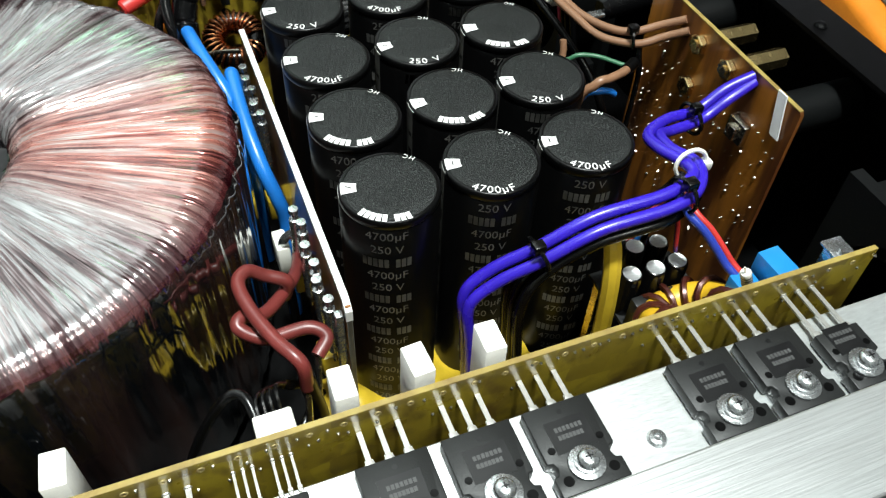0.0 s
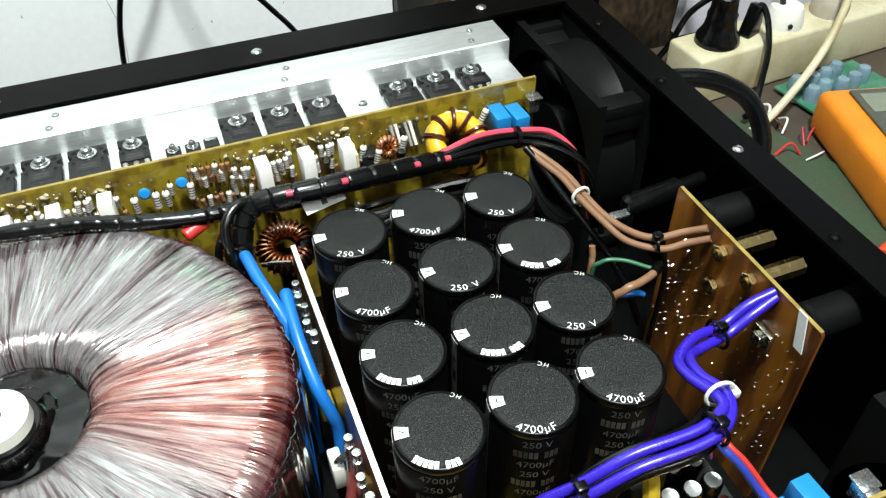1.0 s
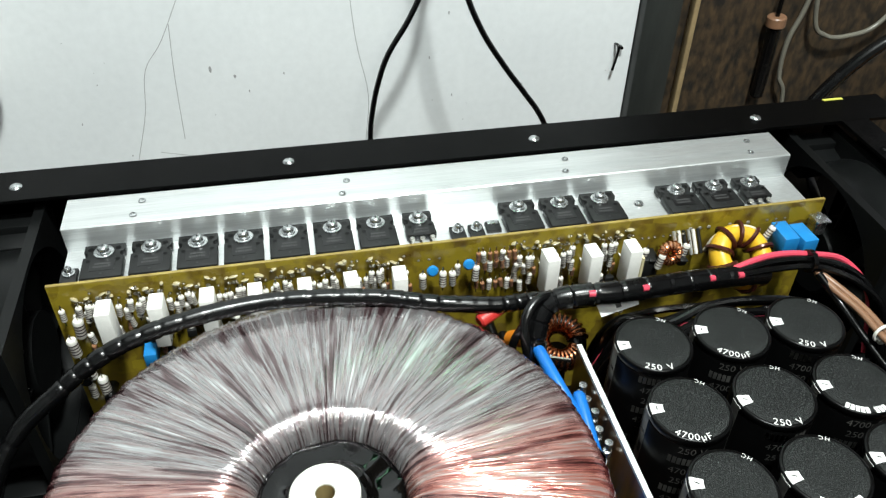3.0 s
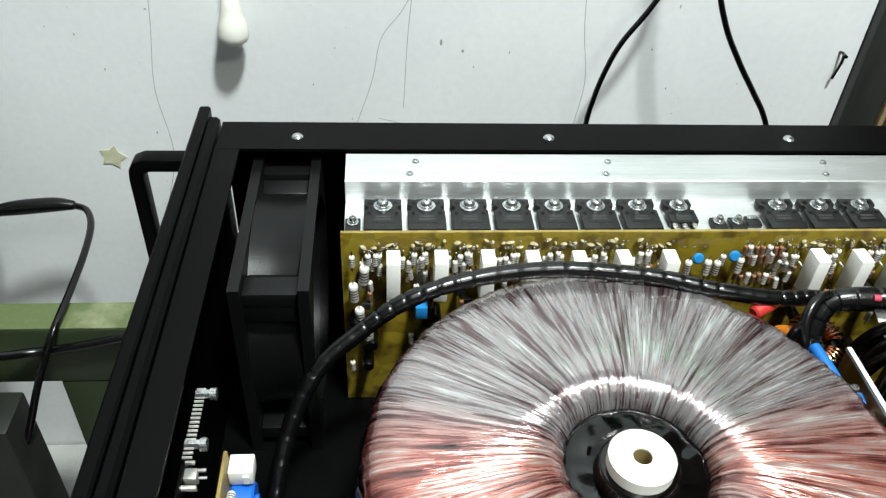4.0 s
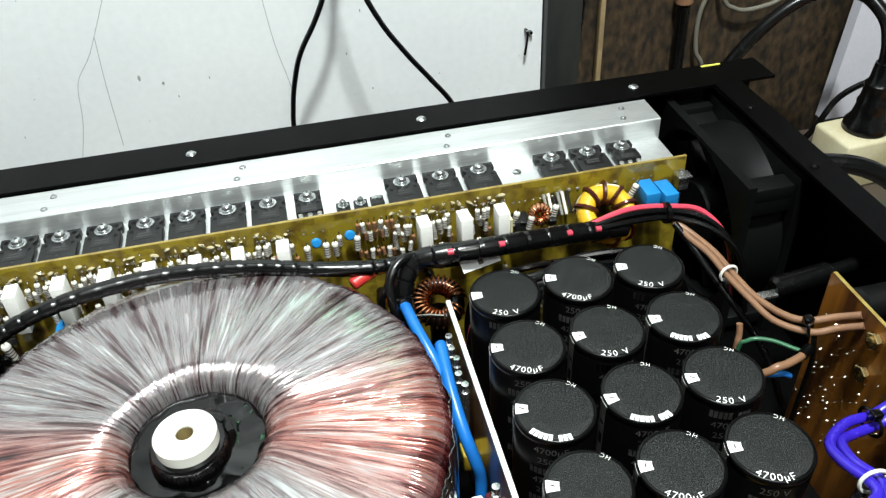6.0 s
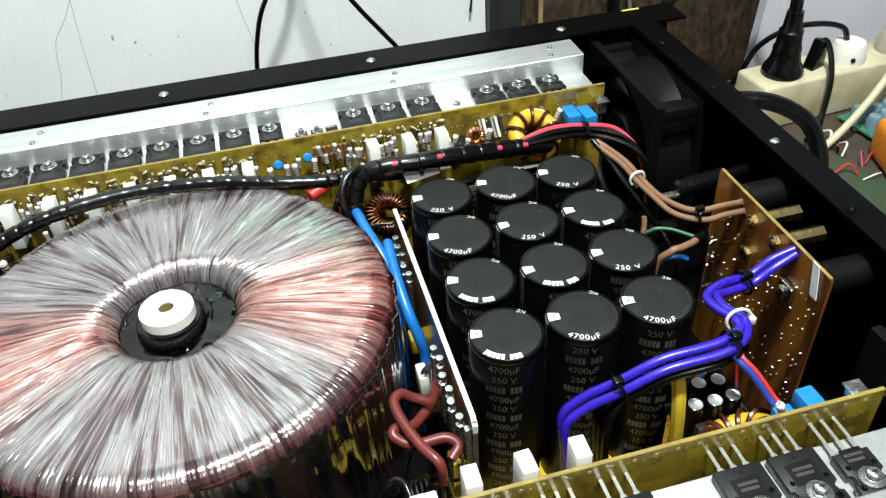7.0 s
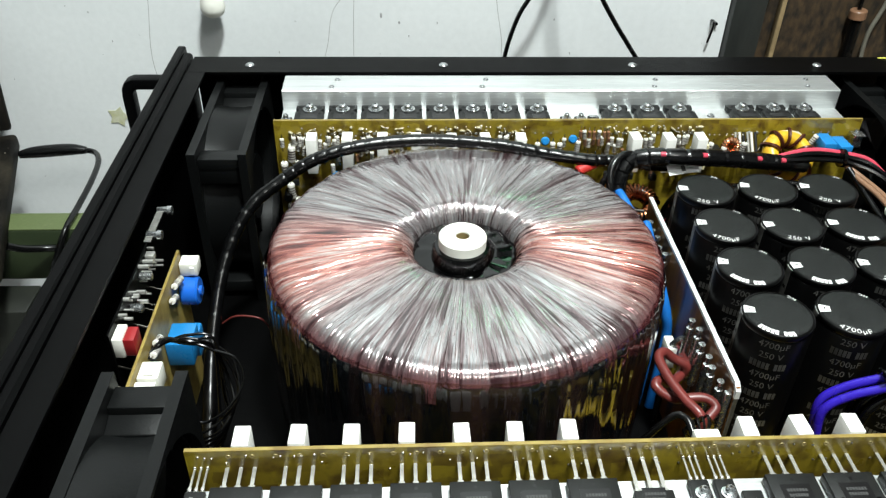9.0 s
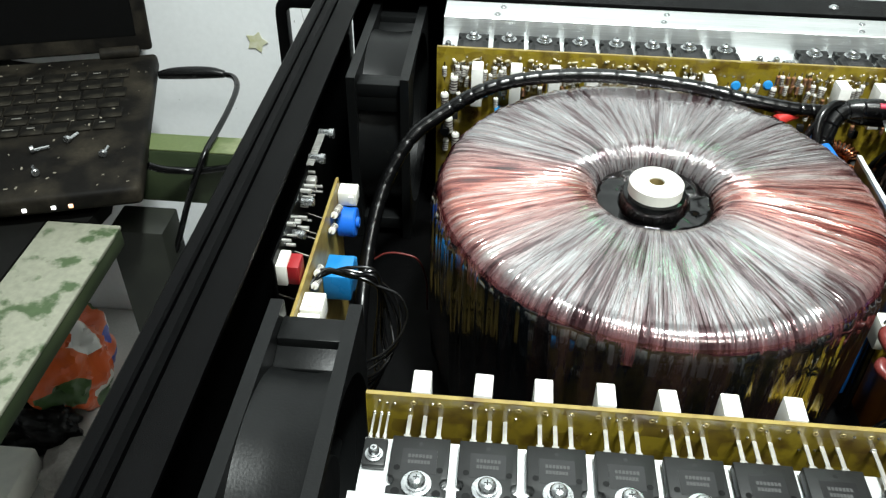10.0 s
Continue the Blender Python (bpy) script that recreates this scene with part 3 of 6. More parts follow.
def capacitor(rim):
    t = thing("reservoir_capacitor", "tall black electrolytic capacitor with pale printing on its sleeve", "capacitor", "capacitor bank")
    r, h = CAP_R, CAP_Z
    part("sleeve", lathe([(0.0150, 0.0), (r, 0.0), (r, h - 0.0046), (r - 0.0005, h - 0.0038), (r, h - 0.0030), (r, h - 0.0009), (r - 0.0003, h - 0.0003), (r - 0.0008, h), (r - 0.0015, h), (r - 0.0017, h - 0.0003)], 56), SLEEVE, t)
    part("top_disc", lathe([(0, h - 0.0003), (0.008, h - 0.0001), (r - 0.0024, h), (r - 0.0016, h - 0.0002), (r - 0.0016, h - 0.0020)], 56), CAP_TOP, t, "speckled black end disc")
    flat = bmesh.new()
    z = h - 0.0070
    turn = -0.26
    first = {"brand": 0, "value": 1, "volt": 2}[rim]
    for k in range(first, 17):
        if k % 3 == 2:
            blocks(flat, 9, 5, 0.0020, 0.0042, Matrix.Translation((turn * r, z, 0)))
        else:
            lettering(("4700µF", "250 V")[k % 3], 0.0052, flat, Matrix.Translation((turn * r, z, 0)) @ Matrix.Diagonal((0.95, 1, 1, 1)))
        z -= 0.0066
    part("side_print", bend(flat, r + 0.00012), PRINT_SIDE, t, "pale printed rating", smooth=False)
    top = bmesh.new()
    word = {"value": "4700µF", "volt": "250 V", "brand": ""}[rim]
    for i, ch in enumerate(word):
        a = radians(-107 + (i - (len(word) - 1) / 2) * 9.6)
        if ch != " ":
            lettering(ch, 0.0047, top, Matrix.Translation(((r - 0.0021) * math.cos(a), (r - 0.0021) * math.sin(a), h + 0.0003)) @ Matrix.Rotation(a + math.pi / 2, 4, "Z"))
    if not word:
        for i in range(9):
            if i != 5:
                a = radians(-107 + (i - 4) * 7.4)
                merge(top, box(-0.00082, 0.00082, -0.0016, 0.0016, 0, 0.00002), Matrix.Translation(((r - 0.0021) * math.cos(a), (r - 0.0021) * math.sin(a), h + 0.0003)) @ Matrix.Rotation(a + math.pi / 2, 4, "Z"))
    part("top_print", top, PRINT, t, "pale printed rating on the rim", smooth=False)
    top = bmesh.new()
    for i in range(2):
        a = radians(49 + i * 9)
        lettering("HC"[i], 0.0028, top, Matrix.Translation(((r - 0.0019) * math.cos(a), (r - 0.0019) * math.sin(a), h + 0.0003)) @ Matrix.Rotation(a + math.pi / 2, 4, "Z"))
    part("grade_print", top, PRINT, t, "small pale grade letters", smooth=False)
    mark = bmesh.new()
    for a0 in range(0, 20, 4):
        q = []
        for a, rr, zz in ((a0, r - 0.0062, h + 0.0003), (a0 + 4, r - 0.0062, h + 0.0003), (a0 + 4, r - 0.0010, h + 0.0003), (a0, r - 0.0010, h + 0.0003)):
            q.append(mark.verts.new((rr * math.cos(radians(a + 164)), rr * math.sin(radians(a + 164)), zz)))
        mark.faces.new(q)
        q = []
        for a, rr, zz in ((a0, r - 0.0010, h + 0.0003), (a0 + 4, r - 0.0010, h + 0.0003), (a0 + 4, r + 0.0001, h - 0.0012), (a0, r + 0.0001, h - 0.0012)):
            q.append(mark.verts.new((rr * math.cos(radians(a + 164)), rr * math.sin(radians(a + 164)), zz)))
        mark.faces.new(q)
    mark = part("polarity_mark", mark, PRINT, t, "white square mark on the rim", smooth=False)
    band = bmesh.new()
    for k in range(9):
        z1 = h - 0.0016 - k * 0.0128
        for a0 in range(164, 182, 3):
            for za, zb in (((z1 - 0.0108, z1),) if 167 < a0 < 179 else ((z1 - 0.0125, z1),)):
                if k % 2 and 167 < a0 < 179:
                    za += 0.0045
                band.faces.new([band.verts.new(((r + 0.0001) * math.cos(radians(a)), (r + 0.0001) * math.sin(radians(a)), zz)) for a, zz in ((a0, za), (a0 + 3, za), (a0 + 3, zb), (a0, zb))])
    part("polarity_stripe", band, PRINT_SIDE, t, "dim grey stripe down the sleeve", smooth=False)
    sign = box(-0.0012, 0.0010, -0.00022, 0.00022, 0, 0.00006)
    sign.transform(pose(-(r - 0.0036), 0.0018, h + 0.00032, 0, 0, 84 if rim == "value" else 150))
    part("sign", sign, SLEEVE, mark, "black sign in the white mark")
    return t


rng = random.Random(7)
KINDS = (("volt", "value", "brand", "brand"), ("value", "volt", "brand", "value"), ("volt", "brand", "volt", "value"))
made = {}
for i, x in enumerate(CAP_X):
    for j, y in enumerate(CAP_Y):
        m = pose(x + rng.uniform(-0.0004, 0.0004), y + rng.uniform(-0.0004, 0.0004), 0, 0, 0, rng.uniform(-9, 9))
        kind = KINDS[i][j]
        if kind in made:
            copy_thing(made[kind], m)
        else:
            made[kind] = capacitor(kind)
            made[kind].matrix_basis = m

# ---- power transistors on the heatsink ledges ----
def transistor(w, l, hgt, leads, label):
    """Body lies flat, leads towards -y, screw near +y; origin on the ledge below the screw."""
    t = thing("power_transistor", label, "transistor", "transistors on the heatsink")
    hy = 0.0068 if w > 0.012 else 0.004
    k = 1.0 if w > 0.012 else 0.62
    poly = []
    for x, y in ((-w / 2, hy - l), (w / 2, hy - l), (w / 2, -0.0032), (w / 2 - 0.0016, -0.0028), (w / 2 - 0.0022, -0.0012), (w / 2 - 0.0016, 0.0006), (w / 2, 0.0010), (w / 2, hy), (-w / 2, hy), (-w / 2, 0.0010), (-w / 2 + 0.0016, 0.0006), (-w / 2 + 0.0022, -0.0012), (-w / 2 + 0.0016, -0.0028), (-w / 2, -0.0032)):
        poly.append((x, y))
    if w <= 0.012:
        poly = [(-w / 2, hy - l), (w / 2, hy - l), (w / 2, hy), (-w / 2, hy)]
    body = part("body", slab_profile(poly, "z", 0.0006, hgt, bevel=0.0004), EPOXY, t)
    part("tab", box(-w / 2 + 0.001, w / 2 - 0.001, hy - l + 0.001, hy - 0.0005, 0, 0.0006), STEEL, t)
    part("washer", lathe([(0, hgt + 0.0001), (0.0049 * k, hgt + 0.0001), (0.0051 * k, hgt + 0.0003), (0.0050 * k, hgt + 0.0008), (0.0037 * k, hgt + 0.0010), (0.0037 * k, hgt + 0.0018), (0.0030 * k, hgt + 0.0019)], 28), STEEL, t)
    part("screw", lathe([(0, hgt + 0.0044), (0.0018 * k, hgt + 0.0043), (0.0026 * k, hgt + 0.0038), (0.0030 * k, hgt + 0.0030), (0.0030 * k, hgt + 0.0010)], 20), STEEL, t)
    cross = merge(box(-0.0011 * k, 0.0011 * k, -0.0002, 0.0002, hgt + 0.0040, hgt + 0.00445), box(-0.0002, 0.0002, -0.0011 * k, 0.0011 * k, hgt + 0.0040, hgt + 0.00443))
    part("screw_slot", cross, EPOXY_DARK, t, "dark cross recess")
    n = leads
    reach = 0.0125 if w > 0.018 else 0.0182 if w > 0.012 else 0.0118
    for i in range(n):
        x = (i - (n - 1) / 2) * (0.00545 if w > 0.012 else 0.0025)
        wide = 0.0012 if w > 0.012 else 0.0006
        b = box(x - wide, x + wide, hy - l - 0.0022, hy - l, 0.0022, 0.0029)
        b = box(x - wide * 0.62, x + wide * 0.62, hy - l - reach, hy - l - 0.0022, 0.0022, 0.0029, bm=b)
        tip = hy - l - reach + 0.0003
        merge(b, lathe([(0, -0.0010), (wide * 1.1, -0.0006), (wide * 1.25, 0.0), (wide * 0.9, 0.0009), (0, 0.0012)], 8), Matrix.Translation((x, tip, 0.0026)))
        merge(b, lathe([(wide * 1.3, 0), (wide * 1.1, 0.0007), (0, 0.0010)], 8), Matrix.Translation((x, hy - l - 0.0008, 0.0027)))
        part("lead", b, LEAD, t)
    if w > 0.012:
        part("marking_panel", box(-w * 0.30, w * 0.30, -0.0142, -0.0045, hgt, hgt + 0.00012), EPOXY_DARK, body)
        b = bmesh.new()
        for k, (a, c) in enumerate(((-0.0042, 0.0042), (-0.0036, 0.0040))):
            for i in range(7):
                x = a + (c - a) * i / 7
                box(x, x + 0.0009, -0.0120 + k * 0.0024, -0.0106 + k * 0.0024, hgt + 0.00013, hgt + 0.00018, bm=b)
        part("marking", b, EPOXY_PRINT, body, smooth=False)
        for x in (-w * 0.36, w * 0.36):
            part("dent", lathe([(0.0011, hgt + 0.00015), (0.0, hgt + 0.0001)], 12, at=(x, -0.0062, 0)), SLEEVE, body)
        for x in (-w * 0.335, w * 0.335):
            part("recess", lathe([(0.0015, hgt + 0.00012), (0.0, hgt + 0.0001)], 14, at=(x, 0.0030, 0)), SLEEVE, body)
        part("ejector_mark", lathe([(0.0008, hgt + 0.0001), (0.0, hgt + 0.0001)], 10, at=(0, hy - l + 0.003, 0)), EPOXY_DARK, body)
    return t


LEDGE = 0.1134
SCREW_D = 0.1718
BIG = [-0.0977 + 0.0232 * k for k in range(7)] + [0.1211, 0.1449, 0.1687, 0.2150, 0.2383]
protos = {
    "big": transistor(0.0200, 0.0262, 0.0050, 3, "black power transistor bolted flat on the aluminium ledge"),
    "mid": transistor(0.0156, 0.0200, 0.0048, 3, "smaller black transistor bolted on the aluminium ledge"),
    "small": transistor(0.0080, 0.0112, 0.0032, 3, "tiny black transistor bolted on the aluminium ledge"),
}
used = set()
for s in (1, -1):
    for kind, xs in (("big", BIG), ("mid", [0.0647, 0.2608]), ("small", [-0.1135, 0.0842, 0.0945])):
        for x in xs:
            m = pose(x, CY + s * (SCREW_D if kind != "small" else 0.1600), LEDGE, 0, 0, 0 if s > 0 else 180)
            if kind in used:
                copy_thing(protos[kind], m)
            else:
                protos[kind].matrix_basis = m
                used.add(kind)

# ---- fans ----
def fan():
    """120 mm axial fan, 38 mm deep, axis along x, standing on z = 0."""
    t = thing("cooling_fan", "black plastic axial cooling fan standing upright in the case", "fan", "fans")
    for x0 in (-0.019, 0.0135):
        b = bmesh.new()
        outer = [(-0.060, 0.004), (-0.056, 0.0), (0.056, 0.0), (0.060, 0.004), (0.060, 0.116), (0.056, 0.120), (-0.056, 0.120), (-0.060, 0.116)]
        n = 48
        ring = [(0.0575 * math.cos(2 * math.pi * i / n), 0.060 + 0.0575 * math.sin(2 * math.pi * i / n)) for i in range(n)]

        def sq(a):
            c, s2 = math.cos(a), math.sin(a)
            k = 0.060 / max(abs(c), abs(s2))
            return (k * c, 0.060 + k * s2)
        out = [sq(2 * math.pi * i / n) for i in range(n)]
        va = [[b.verts.new((x, u, v)) for u, v in loop] for x in (x0, x0 + 0.0055) for loop in (out, ring)]
        for i in range(n):
            j = (i + 1) % n
            b.faces.new((va[0][i], va[0][j], va[1][j], va[1][i]))
            b.faces.new((va[2][i], va[2][j], va[3][j], va[3][i]))
            b.faces.new((va[0][i], va[0][j], va[2][j], va[2][i]))
            b.faces.new((va[1][i], va[1][j], va[3][j], va[3][i]))
        bmesh.ops.recalc_face_normals(b, faces=b.faces[:])
        part("flange", b, BLACK_PLASTIC, t, angle=30)
    n = 64
    b = bmesh.new()
    prof = [(0.0575, -0.0135), (0.0590, -0.0135), (0.0575, -0.004), (0.0575, 0.004), (0.0590, 0.0135), (0.0565, 0.0135), (0.0555, 0), (0.0565, -0.0135)]
    duct = lathe([(r, z) for r, z in prof], n, closed=True)
    duct.transform(Matrix.Translation((0, 0, 0.060)) @ Matrix.Rotation(math.pi / 2, 4, "Y"))
    b.free()
    part("duct", duct, BLACK_PLASTIC, t)
    for y in (-0.050, 0.050):
        for z in (0.010, 0.110):
            part("corner_post", box(-0.0134, 0.0134, y - 0.0065, y + 0.0065, z - 0.0045, z + 0.0045, 0.0008), BLACK_PLASTIC, t)
    for y0, y1 in ((-0.0563, -0.034), (0.034, 0.0563)):
        part("corner_web", slab_profile([(y0, 0.096), (y1, 0.096), (y1, 0.1135 if y1 > 0 else 0.1075), (y0, 0.1075 if y1 > 0 else 0.1135)], "x", -0.0136, 0.0136, bevel=0.0006), BLACK_PLASTIC, t)
    hub = lathe([(0, -0.015), (0.022, -0.015), (0.024, -0.012), (0.024, 0.012), (0, 0.012)], 32)
    hub.transform(Matrix.Translation((0, 0, 0.060)) @ Matrix.Rotation(math.pi / 2, 4, "Y"))
    part("hub", hub, BLACK_PLASTIC, t)
    blade = box(-0.010, 0.010, -0.0008, 0.0008, 0.022, 0.054, 0.0005)
    for v in blade.verts:
        v.co.rotate(Euler((0, 0, radians(30 + 500 * (v.co.z - 0.022)))))
    first = part("blade", blade, BLACK_PLASTIC, t)
    first.matrix_basis = Matrix.Translation((0, 0, 0.060))
    for k in range(1, 7):
        share("blade", first, Matrix.Translation((0, 0, 0.060)) @ Matrix.Rotation(2 * math.pi * k / 7, 4, "X"), t)
    return t


f0 = fan()
f0.matrix_basis = pose(-0.1515, 0.1605, 0.0005)
for x, y in ((-0.1475, -0.1535), (0.3290, 0.1620), (0.3290, -0.1680)):
    copy_thing(f0, pose(x, y, 0.0005))

# ---- boards and their parts ----
def mesh_of(name, bm, mat, angle=40):
    me = bpy.data.meshes.new(name)
    bm.to_mesh(me)
    bm.free()
    for mm in (mat if isinstance(mat, (list, tuple)) else [mat]):
        me.materials.append(mm)
    me.shade_smooth()
    me.set_sharp_from_angle(angle=radians(angle))
    return me


def put(name, me, parent, m, label=""):
    o = new(name, me)
    o.matrix_basis = m
    o.parent = parent
    return tagged(o, label) if label else o


def resistor_mesh(r, l, body, bands):
    """Axial resistor along z with its bands and leads, centred."""
    b = lathe([(0, -l / 2), (r * 0.8, -l / 2), (r, -l / 2 + r * 0.4), (r * 0.92, -l / 4), (r * 0.92, l / 4), (r, l / 2 - r * 0.4), (r * 0.8, l / 2), (0, l / 2)], 12)
    for k in (-0.25, -0.08, 0.09, 0.27):
        c = lathe([(r * 0.99, k * l - l * 0.035), (r * 0.99, k * l + l * 0.035)], 12)
        for f in c.faces:
            f.material_index = 1
        b = merge(b, c)
    for z0, z1 in ((-l / 2 - 0.003, -l / 2), (l / 2, l / 2 + 0.003)):
        c = rod((0, 0, z0), (0, 0, z1), 0.0004, 6)
        for f in c.faces:
            f.material_index = 2
        b = merge(b, c)
    return mesh_of("resistor", b, [body, bands, SOLDER])


PAD = material("pale tinned pad", (0.46, 0.36, 0.15), 0.35, 0.4, grain=0.3)
BAND = material("dark band", (0.05, 0.03, 0.03), 0.4)
CLEAR_LACQUER = material("amber lacquer", (0.34, 0.27, 0.12), 0.05, rough_var=0.04, second=(0.60, 0.55, 0.40), grain=0.2, coat=1.0, scale=260)
R_SMALL = resistor_mesh(0.0016, 0.0066, RES_BODY, BAND)
R_MID = resistor_mesh(0.0020, 0.0090, RES_BODY, BAND)
R_BIG = resistor_mesh(0.0027, 0.0115, RES_BODY, BAND)
R_BROWN = resistor_mesh(0.0013, 0.0050, RES_BROWN, BAND)
CEMENT = mesh_of("cement_resistor", merge(box(-0.0035, 0.0035, -0.0056, 0.0056, -0.0130, 0.0130, 0.0006), box(-0.0004, 0.0004, 0.0062, 0.0150, -0.004, -0.0032)), WHITE_CERAMIC)
DISC = mesh_of("ceramic_disc", lathe([(0, -0.0013), (0.0022, -0.0011), (0.0031, 0), (0.0022, 0.0011), (0, 0.0013)], 18), BLUE_FILM)
TO92 = mesh_of("small_transistor", slab_profile([(-0.0022, -0.0012), (0.0022, -0.0012), (0.0022, 0.0006), (0.0014, 0.0018), (-0.0014, 0.0018), (-0.0022, 0.0006)], "z", -0.0023, 0.0023, bevel=0.0002), EPOXY)
ELKO = mesh_of("small_electrolytic", lathe([(0, -0.0055), (0.0031, -0.0055), (0.0032, 0.0045), (0.0028, 0.0054), (0.0022, 0.0055), (0, 0.0053)], 18), [CABLE_BLACK])
BLOB = mesh_of("lacquered_joint", lathe([(0, -0.0006), (0.0008, -0.0003), (0.0009, 0.0002), (0.0005, 0.0007), (0, 0.0008)], 10), SOLDER)
LAC = mesh_of("lacquer_drop", lathe([(0, -0.0015), (0.0018, -0.0008), (0.0020, 0.0004), (0.0012, 0.0014), (0, 0.0016)], 12), CLEAR_LACQUER)
FILMCAP = mesh_of("film_capacitor", box(-0.0043, 0.0043, -0.0080, 0.0080, -0.0065, 0.0065, 0.0005), BLUE_FILM)


def ring_coil(name, parent, at, R, r, core, wire, turns, wr, tilt=(90, 0, 0), label=""):
    """Ring core wound with wire."""
    b = bmesh.new()
    n, k = 40, 12
    rings = [[b.verts.new(((R + r * math.cos(2 * math.pi * j / k)) * math.cos(2 * math.pi * i / n), (R + r * math.cos(2 * math.pi * j / k)) * math.sin(2 * math.pi * i / n), 1.15 * r * math.sin(2 * math.pi * j / k))) for j in range(k)] for i in range(n)]
    for i in range(n):
        for j in range(k):
            b.faces.new((rings[i][j], rings[(i + 1) % n][j], rings[(i + 1) % n][(j + 1) % k], rings[i][(j + 1) % k]))
    bmesh.ops.recalc_face_normals(b, faces=b.faces[:])
    c = part(name, b, core, parent, label)
    c.matrix_basis = pose(*at, *tilt)
    pts = []
    for i in range(turns * 12):
        a, q = 2 * math.pi * i / (turns * 12) * 0.93, 2 * math.pi * i / 12
        rr = r + wr * 0.9
        pts.append(((R + rr * math.cos(q)) * math.cos(a), (R + rr * math.cos(q)) * math.sin(a), 1.15 * rr * math.sin(q)))
    w = part("winding", tube(pts, wr, 6, smooth=False), wire, c)
    return c


def populate(t, s):
    rng = random.Random(20 + s)
    Y = lambda d: CY + s * (0.1396 - d)
    flip = 0 if s > 0 else 180
    drop = 0.0 if s > 0 else 0.011
    P = lambda x, d, z, rx=0, ry=0, rz=0: pose(x, Y(d), z - drop, rx, ry, rz + flip)
    off = 0.0055 if s > 0 else -0.0035
    xs = [-0.0977 + 0.0232 * k for k in range(7)] + [0.1195, 0.1425, 0.1655]
    for i, x in enumerate(xs):
        put("cement_resistor", CEMENT, t, P(x + off + rng.uniform(-0.0008, 0.0008), 0.0135 if s > 0 else 0.0165, (0.1085 if s > 0 else 0.1118) + rng.uniform(-0.0006, 0.0006), rng.uniform(-2, 2), 0, rng.uniform(-4, 4)))
        for dx in (-0.0075, -0.0035):
            put("resistor", R_SMALL, t, P(x + dx + rng.uniform(-0.0004, 0.0004), 0.0060 + rng.uniform(-0.001, 0.001), 0.1130 + rng.uniform(-0.0015, 0.0015), rng.uniform(-6, 6), rng.uniform(-6, 6)))
            put("lacquered_joint", BLOB, t, P(x + dx, 0.003, 0.1178 + rng.uniform(-0.001, 0.001)))
        for dx in (-0.009, -0.005, 0.001, 0.004, 0.008):
            put("lacquer_drop", LAC, t, P(x + dx + rng.uniform(-0.002, 0.002), 0.0014, 0.1200 + rng.uniform(-0.0025, 0.0022), 0, rng.uniform(-40, 40), 0) @ Matrix.Diagonal((rng.uniform(0.3, 1.3), 0.55, rng.uniform(0.25, 0.7), 1)))
        for dx in (-0.0092, -0.0070, -0.0048, -0.0028, -0.0005, 0.0022, 0.0048, 0.0072, 0.0098):
            put("lacquered_joint", BLOB, t, P(x + dx + rng.uniform(-0.0008, 0.0008), 0.0020, rng.choice((0.1215, 0.1175, 0.1150)) + rng.uniform(-0.001, 0.001)))
        for dx in (-0.0095, -0.0015, 0.0005, 0.0115):
            put("resistor", R_SMALL if dx < 0 else R_BROWN, t, P(x + dx + rng.uniform(-0.001, 0.001), 0.0045, 0.1015 + rng.uniform(-0.003, 0.004), rng.uniform(-8, 8), rng.uniform(-8, 8)))
        for dx, z in ((-0.0102, 0.1085), (-0.0055, 0.1075), (-0.0018, 0.1125), (0.0098, 0.1110), (0.0075, 0.0960), (-0.0065, 0.0935)):
            put("resistor", R_SMALL, t, P(x + dx + rng.uniform(-0.0006, 0.0006), 0.0040 + rng.uniform(0, 0.002), z + rng.uniform(-0.0015, 0.0015), rng.uniform(-8, 8), rng.uniform(-8, 8)))
        for k in range(3):
            put("small_transistor" if k else "resistor", TO92 if k else R_BROWN, t, P(x + rng.uniform(-0.010, 0.010), 0.006, 0.086 + rng.uniform(-0.006, 0.006)))
    for x, d, z, me in ((0.0600, 0.008, 0.1085, R_MID), (0.0705, 0.008, 0.1085, R_MID), (0.0755, 0.008, 0.1082, R_MID), (0.0785, 0.006, 0.1120, R_SMALL), (0.0880, 0.007, 0.1090, R_MID),
                        (-0.1135, 0.006, 0.1125, R_SMALL), (-0.1075, 0.008, 0.1050, R_BIG), (-0.1130, 0.008, 0.0930, R_BIG), (-0.1100, 0.008, 0.0760, R_BIG), (-0.1055, 0.008, 0.0640, R_BIG), (-0.1120, 0.007, 0.0600, R_MID)):
        put("resistor", me, t, P(x, d, z, rng.uniform(-5, 5), rng.uniform(-5, 5)))
    for x, z in ((0.0655, 0.1130), (0.0845, 0.1145)):
        put("ceramic_disc", DISC, t, P(x, 0.006, z, 70, 0, 0), "blue ceramic disc")
    for i in range(7):
        for z in (0.1175, 0.1120, 0.0985):
            put("resistor", R_BROWN if (i + int(z * 1e4)) % 3 else R_SMALL, t, P(0.0895 + i * 0.0032 + rng.uniform(-0.0005, 0.0005), 0.005, z + rng.uniform(-0.001, 0.001), rng.uniform(-8, 8), rng.uniform(-8, 8)))
    for i in range(34):
        x = rng.uniform(-0.115, 0.205)
        put("small_electrolytic" if i % 3 else "resistor", ELKO if i % 3 else R_SMALL, t, P(x, 0.007, rng.uniform(0.035, 0.078), 90 if i % 3 else 0, 0, 0))
    put("film_capacitor", FILMCAP, t, P(-0.0780, 0.0095, 0.0850) @ Matrix.Diagonal((0.7, 0.8, 0.6, 1)), "blue film capacitor")
